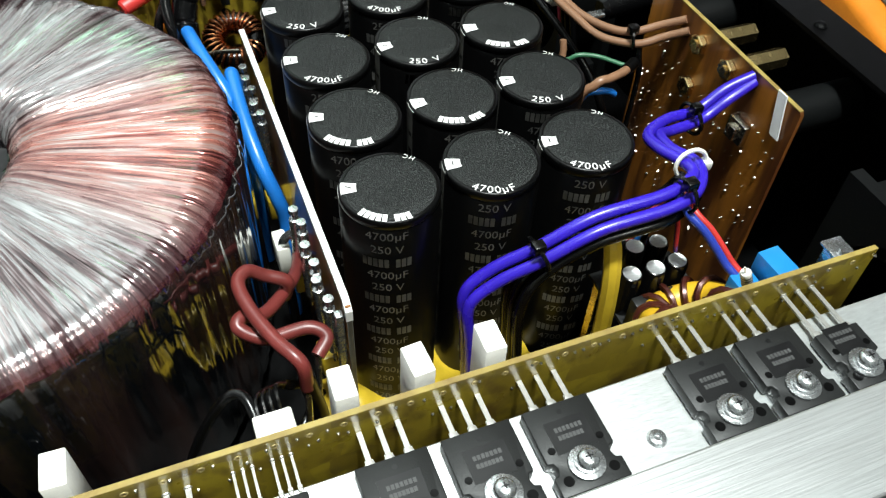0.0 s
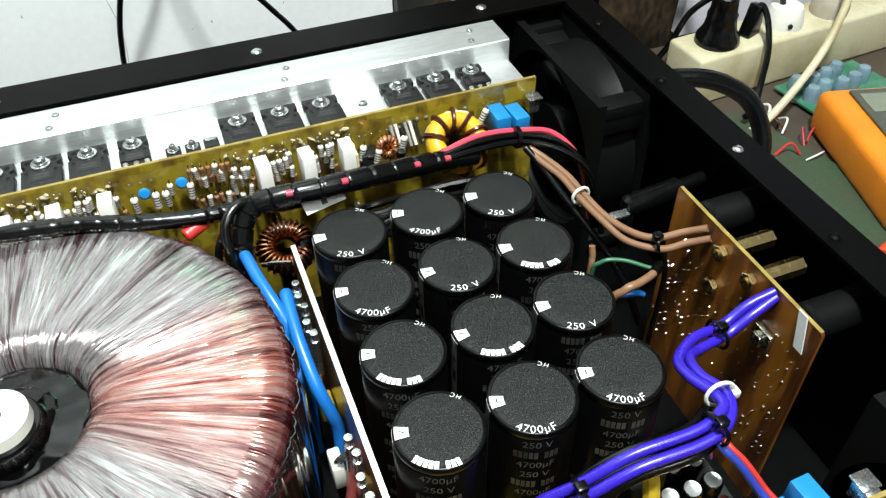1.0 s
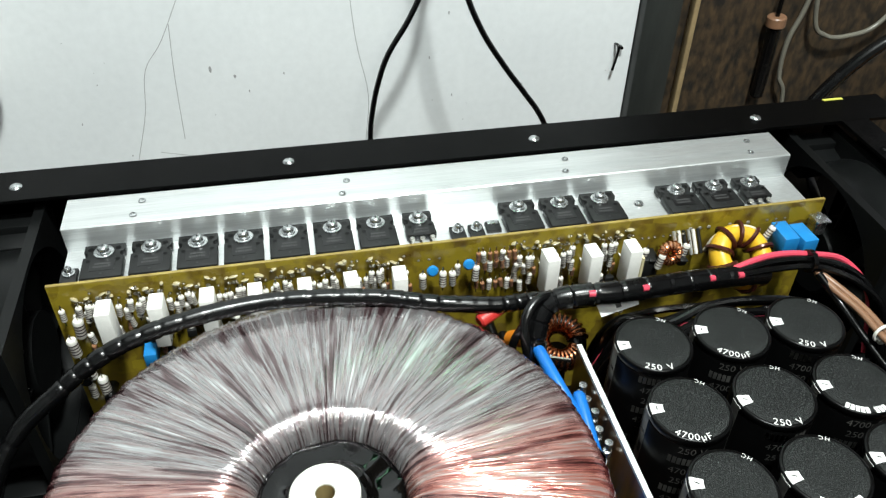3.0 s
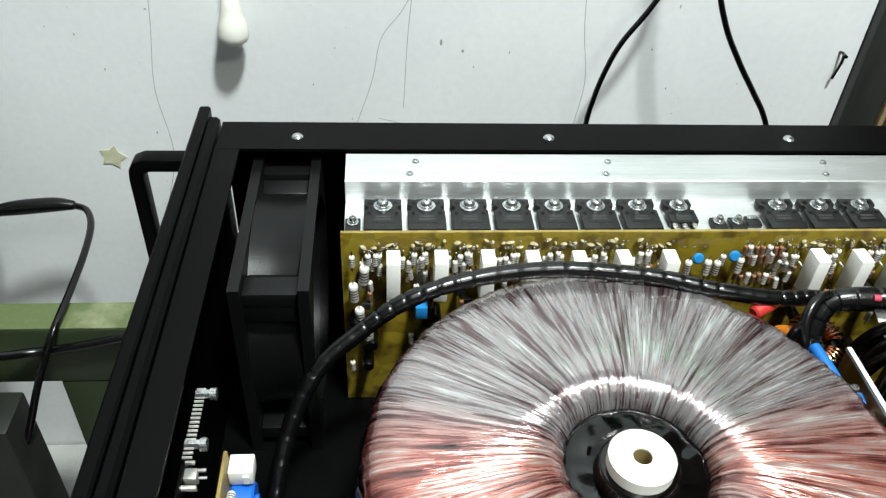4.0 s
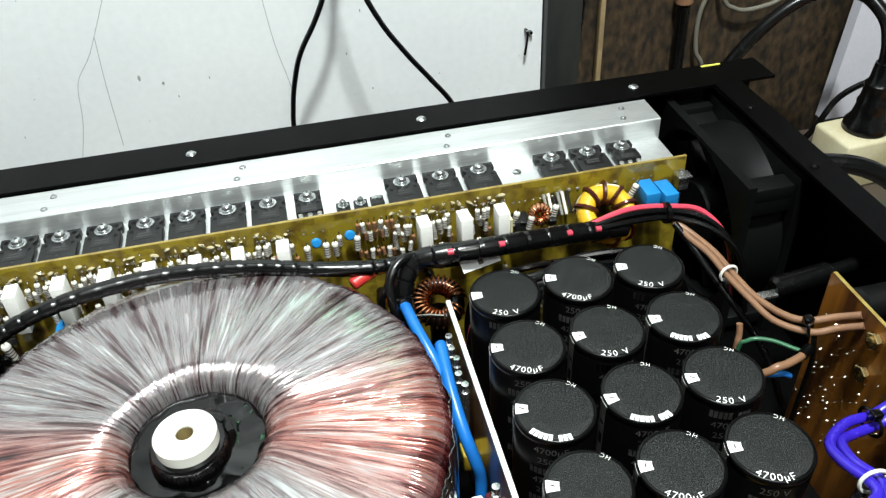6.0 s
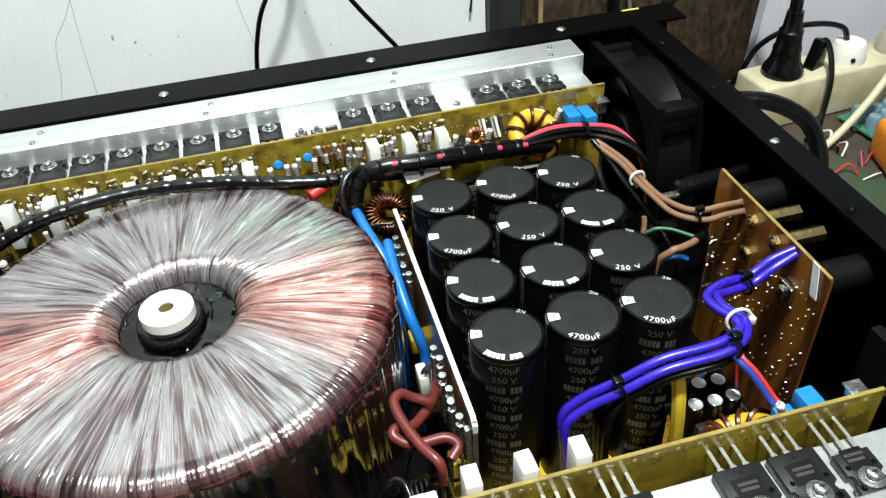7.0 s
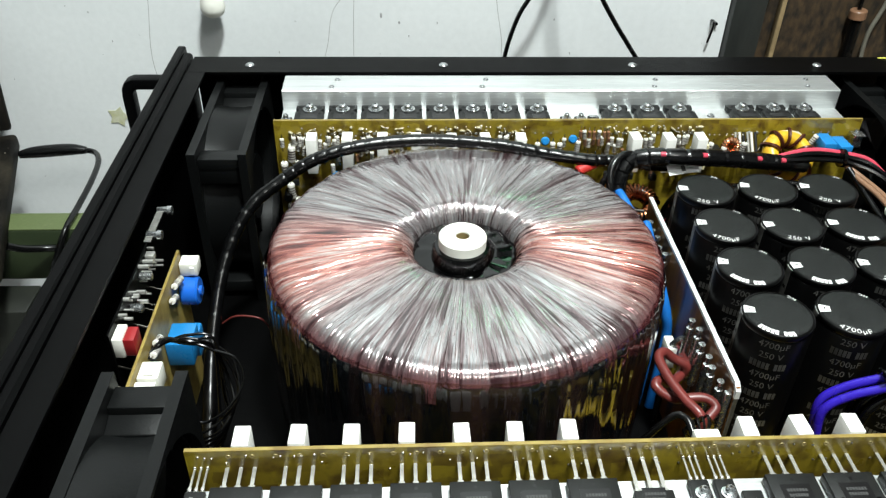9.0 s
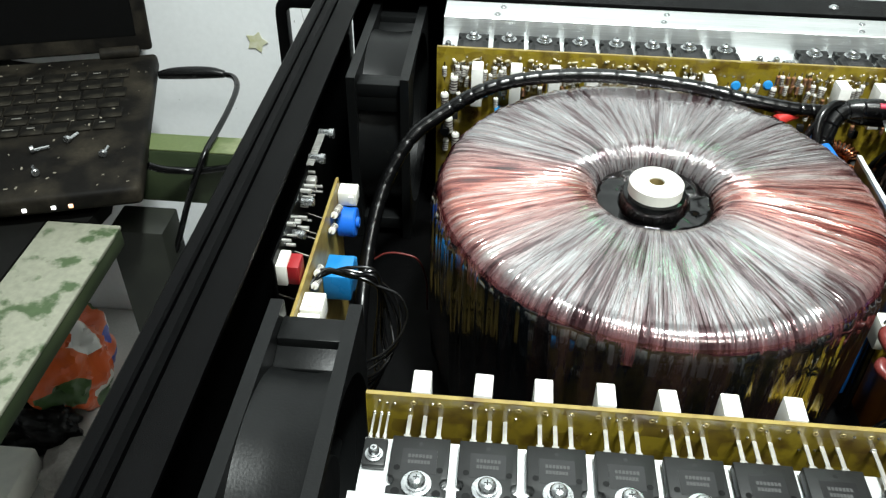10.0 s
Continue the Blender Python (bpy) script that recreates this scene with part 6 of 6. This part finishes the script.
part("cable", tube([(0.6270, 0.3080, 0.026), (0.6200, 0.3100, 0.040), (0.6000, 0.3180, 0.044), (0.5750, 0.3300, 0.038), (0.5500, 0.3380, 0.020), (0.5350, 0.3400, -0.01), (0.52, 0.345, BT + 0.003)], 0.0028, 8), CABLE_BLACK, whitep)
beige = thing("mains_plug", "beige plug with a cream cable, in the socket strip", "plug", "plugs")
part("body", lathe([(0, 0.004), (0.0170, 0.004), (0.0175, 0.016), (0.0130, 0.026), (0.0050, 0.034), (0, 0.034)], 24, at=(0.6850, 0.3090, 0)), material("grey beige plastic", (0.42, 0.38, 0.30), 0.5), beige)
part("cable", tube([(0.6850, 0.3090, 0.030), (0.6820, 0.2950, 0.052), (0.6600, 0.2700, 0.040), (0.6300, 0.2500, 0.012), (0.5950, 0.2350, -0.012), (0.5650, 0.2260, -0.030), (0.545, 0.222, BT + 0.004)], 0.0036, 10), IVORY, beige)
cable("mains_cable", [(0.3600, 0.1900, 0.030), (0.3900, 0.2080, 0.030), (0.4350, 0.2260, 0.036), (0.4800, 0.2180, 0.034), (0.5120, 0.2030, 0.018), (0.5200, 0.1850, -0.006), (0.5120, 0.1680, -0.028), (0.490, 0.140, BT + 0.006)], 0.0075, CABLE_BLACK, "thick black mains cable looping from the back panel")
tagged(part("green_board", slab_profile([(0.5080, 0.2680), (0.5560, 0.2500), (0.5920, 0.1300), (0.5950, 0.0200), (0.5400, 0.0200), (0.5350, 0.1000)], "z", BT, BT + 0.0030), GREEN_MAT), "worn dark green board lying on the bench", "board")
meter = thing("multimeter", "orange multimeter with dark screen lying on the bench", "multimeter", at=(0.6220, 0.1550, BT), rz=-16)
part("holster", box(-0.0400, 0.0400, -0.0950, 0.0500, 0.0004, 0.0400, 0.0080, 4), ORANGE, meter)
part("face", box(-0.0190, 0.0310, -0.0850, 0.0400, 0.0401, 0.0430, 0.0015), material("grey green meter face", (0.075, 0.080, 0.060), 0.5, scale=40), meter)
part("screen", box(-0.0140, 0.0240, 0.0060, 0.0320, 0.0431, 0.0436), material("lcd glass", (0.20, 0.22, 0.16), 0.15), meter)
part("dial", lathe([(0, 0.0500), (0.0150, 0.0500), (0.0165, 0.0430)], 28, at=(0, -0.035, 0)), CABLE_BLACK, meter)
for x, y, rz, l in ((0.5080, 0.0890, 24, 0.012), (0.5340, 0.0560, 20, 0.060)):
    p = thing("red_probe", "red plastic test lead lying on the green board", "test lead", "test leads", at=(x, y, BT + 0.0032), rz=rz)
    part("handle", rod((0, 0, 0.0055), (l, 0, 0.0055), 0.0055, 14, bevel=0.0015), RED if l < 0.03 else material("orange red plastic", (0.75, 0.075, 0.02), 0.4), p)
gb = thing("loose_circuit_board", "loose green circuit board with glassy blue capacitors", "circuit board", at=(0.6400, 0.2530, BT), rz=6)
part("substrate", box(-0.030, 0.070, -0.030, 0.022, 0.004, 0.0056), GREEN_PCB, gb)
for x in (-0.025, 0.065):
    part("foot", rod((x, 0, 0.0), (x, 0, 0.0040), 0.003, 8), WHITE_PLASTIC, gb)
rng = random.Random(40)
GLASSY = material("glassy blue grey", (0.18, 0.30, 0.36), 0.15, coat=1.0, grain=0.3)
for i in range(9):
    part("capacitor", lathe([(0, 0.0), (0.0068, 0.0), (0.0070, 0.010), (0.0050, 0.0140), (0, 0.0150)], 16, at=(-0.018 + (i % 5) * 0.0165, -0.010 + (i // 5) * 0.018 + rng.uniform(-0.003, 0.003), 0.0056)), GLASSY, gb)
for i in range(26):
    x, y = rng.uniform(0.56, 0.66), rng.uniform(0.17, 0.235)
    mm = (RED, CABLE_BLACK, WHITE_PLASTIC, COPPER, PINK)[i % 5]
    a = rng.uniform(0, 6.3)
    cable("wire_scrap", [(x, y, BT + 0.004), (x + 0.010 * math.cos(a), y + 0.010 * math.sin(a), BT + 0.008 + rng.uniform(0, 0.006)), (x + 0.022 * math.cos(a + 0.4), y + 0.022 * math.sin(a + 0.4), BT + 0.004)], rng.uniform(0.0006, 0.0014), mm, "short scrap of coloured wire on the bench", "wire scrap", "wire scraps", seg=6)
tagged(part("yellow_tab", box(0.3440, 0.3580, 0.2318, 0.2338, 0.1302, 0.1306), material("yellow tab tape", (0.62, 0.60, 0.10), 0.5)), "small yellow tape tab on the case corner", "tape")

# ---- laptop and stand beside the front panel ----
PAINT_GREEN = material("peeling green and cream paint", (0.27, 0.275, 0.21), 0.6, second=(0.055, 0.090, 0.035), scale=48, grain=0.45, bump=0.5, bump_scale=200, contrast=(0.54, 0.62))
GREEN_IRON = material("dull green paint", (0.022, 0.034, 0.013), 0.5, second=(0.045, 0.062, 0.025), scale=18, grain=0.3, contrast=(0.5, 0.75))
stand = thing("side_stand", "old stand of green painted timber with peeling cream paint", "stand")
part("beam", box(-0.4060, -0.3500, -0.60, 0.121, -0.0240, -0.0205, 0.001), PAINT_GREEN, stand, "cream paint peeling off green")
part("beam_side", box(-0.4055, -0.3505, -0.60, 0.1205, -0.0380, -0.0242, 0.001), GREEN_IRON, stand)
# rail's lit top and shaded sides are painted in two greens
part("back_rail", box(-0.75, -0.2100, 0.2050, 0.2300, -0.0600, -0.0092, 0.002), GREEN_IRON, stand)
part("rail_top", box(-0.75, -0.2105, 0.2055, 0.2295, -0.0090, -0.0080), material("lit green paint with scuffs", (0.10, 0.13, 0.048), 0.5, second=(0.26, 0.28, 0.16), scale=30, grain=0.3, contrast=(0.55, 0.75)), stand, "scuffed green top face, coloured lighter for the light on it")
for x, y in ((-0.379, -0.57), (-0.30, 0.2175), (-0.74, 0.2175)):
    part("leg", box(x - 0.020, x + 0.020, y - 0.012, y + 0.012, -0.80, -0.0602 if y == 0.2175 else -0.0382, 0.002), GREEN_IRON, stand)
part("leg", box(-0.388, -0.342, 0.162, 0.198, -0.80, -0.0602, 0.002), material("near-black green paint", (0.005, 0.006, 0.004), 0.6, second=(0.012, 0.014, 0.009), scale=30), stand)
# board added in near-black to stand for the shade under the laptop
part("shade_tray", slab_profile([(-0.720, -0.10), (-0.4075, -0.10), (-0.4075, 0.1225), (-0.376, 0.1225), (-0.372, 0.150), (-0.428, 0.350), (-0.720, 0.390)], "z", -0.0330, -0.0207), material("near-black shade board", (0.005, 0.005, 0.0045), 0.6, spec=0.1), stand, "near-black board added for the shade under the laptop")
DUST = material("dusty black laptop plastic", (0.0060, 0.0054, 0.0045), 0.62, second=(0.040, 0.034, 0.024), scale=32, grain=0.6, bump=0.4, contrast=(0.42, 0.78), spec=0.08)
KEY = material("dusty key plastic", (0.007, 0.0065, 0.0055), 0.6, second=(0.034, 0.030, 0.022), scale=70, grain=0.5, contrast=(0.45, 0.75), spec=0.08)
lap = thing("laptop", "open dusty black laptop with loose screws on its palm rest", "laptop", at=(-0.3680, 0.2400, -0.0205), rz=17.0)
part("base", box(-0.340, 0.0, -0.1080, 0.1180, 0.0085, 0.0240, 0.0040, 3), DUST, lap)
for x in (-0.320, -0.020):
    for y in (-0.085, 0.100):
        part("foot", rod((x, y, 0.0), (x, y, 0.0086), 0.007, 16), BLACK_PLASTIC, lap)
lid = part("lid", box(-0.338, -0.004, -0.0040, 0.0040, 0.0, 0.215, 0.0030), DUST, lap)
lid.matrix_basis = pose(0, 0.1240, 0.0250, -18, 0, 0)
part("screen", box(-0.326, -0.016, -0.0046, -0.0041, 0.014, 0.200), material("black screen", (0.002, 0.002, 0.002), 0.35, spec=0.06), lid)
part("hinge", rod((-0.050, 0.1160, 0.0270), (-0.015, 0.1160, 0.0270), 0.0060, 14, bevel=0.001), DUST, lap)
KEYM = mesh_of("key", box(-0.0086, 0.0086, -0.0076, 0.0076, 0.0, 0.0020, 0.0008, 1), KEY)
rng = random.Random(50)
for r in range(6):
    for c in range(15):
        put("key", KEYM, lap, pose(-0.030 - c * 0.0185 - 0.004 * (r % 2), 0.0780 - r * 0.0178, 0.0241, 0, 0, 0))
b = bmesh.new()
for r in range(6):
    for c in range(15):
        if rng.random() < 0.4:
            box(-0.034 - c * 0.0185 - 0.004 * (r % 2), -0.034 - c * 0.0185 - 0.004 * (r % 2) + rng.uniform(0.003, 0.009), 0.0790 - r * 0.0178, 0.0805 - r * 0.0178, 0.0262, 0.0263, bm=b)
tagged(part("key_legends", b, material("worn grey legend", (0.16, 0.155, 0.14), 0.5), lap, smooth=False), "worn pale key legends", kind="stuff")
b = bmesh.new()
for i in range(170):
    x, y, k = rng.uniform(-0.325, -0.004), rng.uniform(-0.104, 0.112), rng.choice((0.0004, 0.0005, 0.0007, 0.0012))
    merge(b, box(-k * rng.uniform(0.6, 2.6), k, -k * 0.6, k * 0.6, 0, 0.0002), pose(x, y, 0.02405 if y < -0.02 else 0.0262, 0, 0, rng.uniform(0, 180)))
tagged(part("dust_flakes", b, material("pale dust flakes", (0.20, 0.18, 0.14), 0.8), lap, smooth=False), "pale flakes of dust and solder", kind="stuff")
EMIT = {}
for nm, col in (("white", (1, 1, 1)), ("orange", (1.0, 0.35, 0.05))):
    m = bpy.data.materials.new(nm + " indicator light")
    m.use_nodes = True
    m.node_tree.nodes["Principled BSDF"].inputs["Emission Color"].default_value = (*col, 1)
    m.node_tree.nodes["Principled BSDF"].inputs["Emission Strength"].default_value = 1.6
    EMIT[nm] = m
for x, nm in ((-0.050, "orange"), (-0.062, "white"), (-0.082, "white")):
    part("indicator", box(x - 0.0016, x + 0.0016, -0.1092, -0.1078, 0.0130, 0.0160, 0.0004), EMIT[nm], lap, nm + " indicator light")
for i, (x, y, rz) in enumerate(((-0.085, -0.045, 20), (-0.060, -0.035, 60), (-0.075, -0.080, 110), (-0.120, -0.065, 10), (-0.150, -0.070, 150), (-0.030, -0.062, 80))):
    q = pose(-0.3680, 0.2400, -0.0205, 0, 0, 17) @ pose(x, y, 0.0242, 0, 0, rz)
    sc = thing("loose_screw", "loose zinc screw lying on the laptop", "screw", "loose screws")
    sc.matrix_basis = q
    part("shank", rod((0.003, 0, 0.0018), (0.014, 0, 0.0014), 0.0014, 8), STEEL, sc)
    part("head", rod((0, 0, 0.0030), (0.003, 0, 0.0030), 0.0030, 12, bevel=0.0005), STEEL, sc)
q = pose(-0.3680, 0.2400, -0.0205, 0, 0, 17)
jack = thing("power_lead", "black laptop power lead with a moulded plug", "cable")
part("plug", tube([q @ Vector((0.0005, 0.095, 0.012)), q @ Vector((0.016, 0.094, 0.013)), q @ Vector((0.045, 0.090, 0.013)), q @ Vector((0.060, 0.086, 0.012))], 0.0050, 12, 6, radius=lambda u: 0.7 + 0.5 * math.sin(math.pi * u)), CABLE_BLACK, jack)
part("cable", tube([q @ Vector((0.058, 0.087, 0.012)), (-0.3240, 0.3310, -0.0065), (-0.3140, 0.3080, -0.0040), (-0.3095, 0.2720, -0.0029), (-0.3090, 0.2350, -0.0040), (-0.3110, 0.2000, -0.0085), (-0.3257, 0.1880, -0.0440), (-0.3424, 0.1800, -0.0898), (-0.3640, 0.1700, -0.1344), (-0.3700, 0.1500, -0.3000), (-0.3700, 0.1400, -0.3830)], 0.0026, 10), CABLE_BLACK, jack)
cable("audio_cable", [q @ Vector((0.0005, -0.060, 0.012)), (-0.3410, 0.1880, -0.0150), (-0.3280, 0.1960, -0.0205), (-0.3137, 0.1990, -0.0215), (-0.2892, 0.1990, -0.0165), (-0.2600, 0.1980, -0.0080), (-0.2060, 0.1960, 0.0060)], 0.0031, CABLE_BLACK, "black cable from the laptop to the amplifier")
# under the stand
shelf = tagged(part("lower_shelf", box(-0.72, -0.24, -0.30, 0.398, -0.400, -0.385, 0.002), material("dirty white board", (0.60, 0.60, 0.58), 0.7, second=(0.42, 0.41, 0.38), scale=9, grain=0.3)), "dirty white board low behind the stand", "shelf")
for x in (-0.68, -0.29):
    for y in (-0.25, 0.35):
        part("leg", box(x - 0.02, x + 0.02, y - 0.02, y + 0.02, -0.80, -0.4002, 0.001), GREEN_IRON, shelf)


def crumpled(name, label, at, size, mat, seed, cat):
    b = bmesh.new()
    bmesh.ops.create_icosphere(b, subdivisions=5, radius=1.0)
    for v in b.verts:
        n = v.co.normalized()
        k = 1 + 0.28 * noise.noise(n * 2.2 + Vector((seed, 0, 0))) + 0.10 * abs(noise.noise(n * 6 + Vector((seed, 3, 0)))) + 0.05 * noise.noise(n * 17)
        z = n.z * size[2] * k
        v.co = (at[0] + n.x * size[0] * k, at[1] + n.y * size[1] * k, max(at[2], at[2] + size[2] * 0.8 + z))
    return tagged(part(name, b, mat), label, cat)


BAG = bpy.data.materials.new("printed orange bag film")
BAG.use_nodes = True
bn = BAG.node_tree.nodes
vo = bn.new("ShaderNodeTexVoronoi")
vo.inputs["Scale"].default_value = 38
tcx = bn.new("ShaderNodeTexCoord")
BAG.node_tree.links.new(tcx.outputs["Object"], vo.inputs["Vector"])
cr = bn.new("ShaderNodeValToRGB")
cr.color_ramp.interpolation = "CONSTANT"
for p, c in ((0.0, (0.60, 0.10, 0.02, 1)), (0.55, (0.72, 0.70, 0.66, 1)), (0.68, (0.05, 0.10, 0.03, 1)), (0.78, (0.62, 0.11, 0.02, 1)), (0.92, (0.03, 0.05, 0.35, 1))):
    if p == 0.0:
        cr.color_ramp.elements[0].color = c
    else:
        x = cr.color_ramp.elements.new(p)
        x.color = c
sp = bn.new("ShaderNodeSeparateColor")
BAG.node_tree.links.new(vo.outputs["Color"], sp.inputs[0])
BAG.node_tree.links.new(sp.outputs[0], cr.inputs[0])
BAG.node_tree.links.new(cr.outputs[0], bn["Principled BSDF"].inputs["Base Color"])
bn["Principled BSDF"].inputs["Roughness"].default_value = 0.3
crumpled("plastic_bag", "crumpled printed orange plastic bag on the low board", (-0.550, 0.258, -0.384), (0.052, 0.066, 0.060), BAG, 1.0, "bag")
crumpled("rag", "dirty white rag on the low board", (-0.487, 0.140, -0.384), (0.034, 0.036, 0.022), material("dirty rag", (0.40, 0.38, 0.35), 0.9, second=(0.10, 0.09, 0.08), scale=20, grain=0.4), 4.0, "rag")
tagged(part("white_box", box(-0.610, -0.530, 0.050, 0.150, -0.3848, -0.345, 0.004), WHITE_PLASTIC), "small white plastic box on the low board", "box")
# black lump added to give the gap between bag and box its darkness
crumpled("gap_filler", "crumpled black lump added for the dark gap on the low board", (-0.556, 0.186, -0.384), (0.050, 0.026, 0.030), material("black filler film", (0.004, 0.004, 0.004), 0.35, spec=0.2), 7.0, "bag")
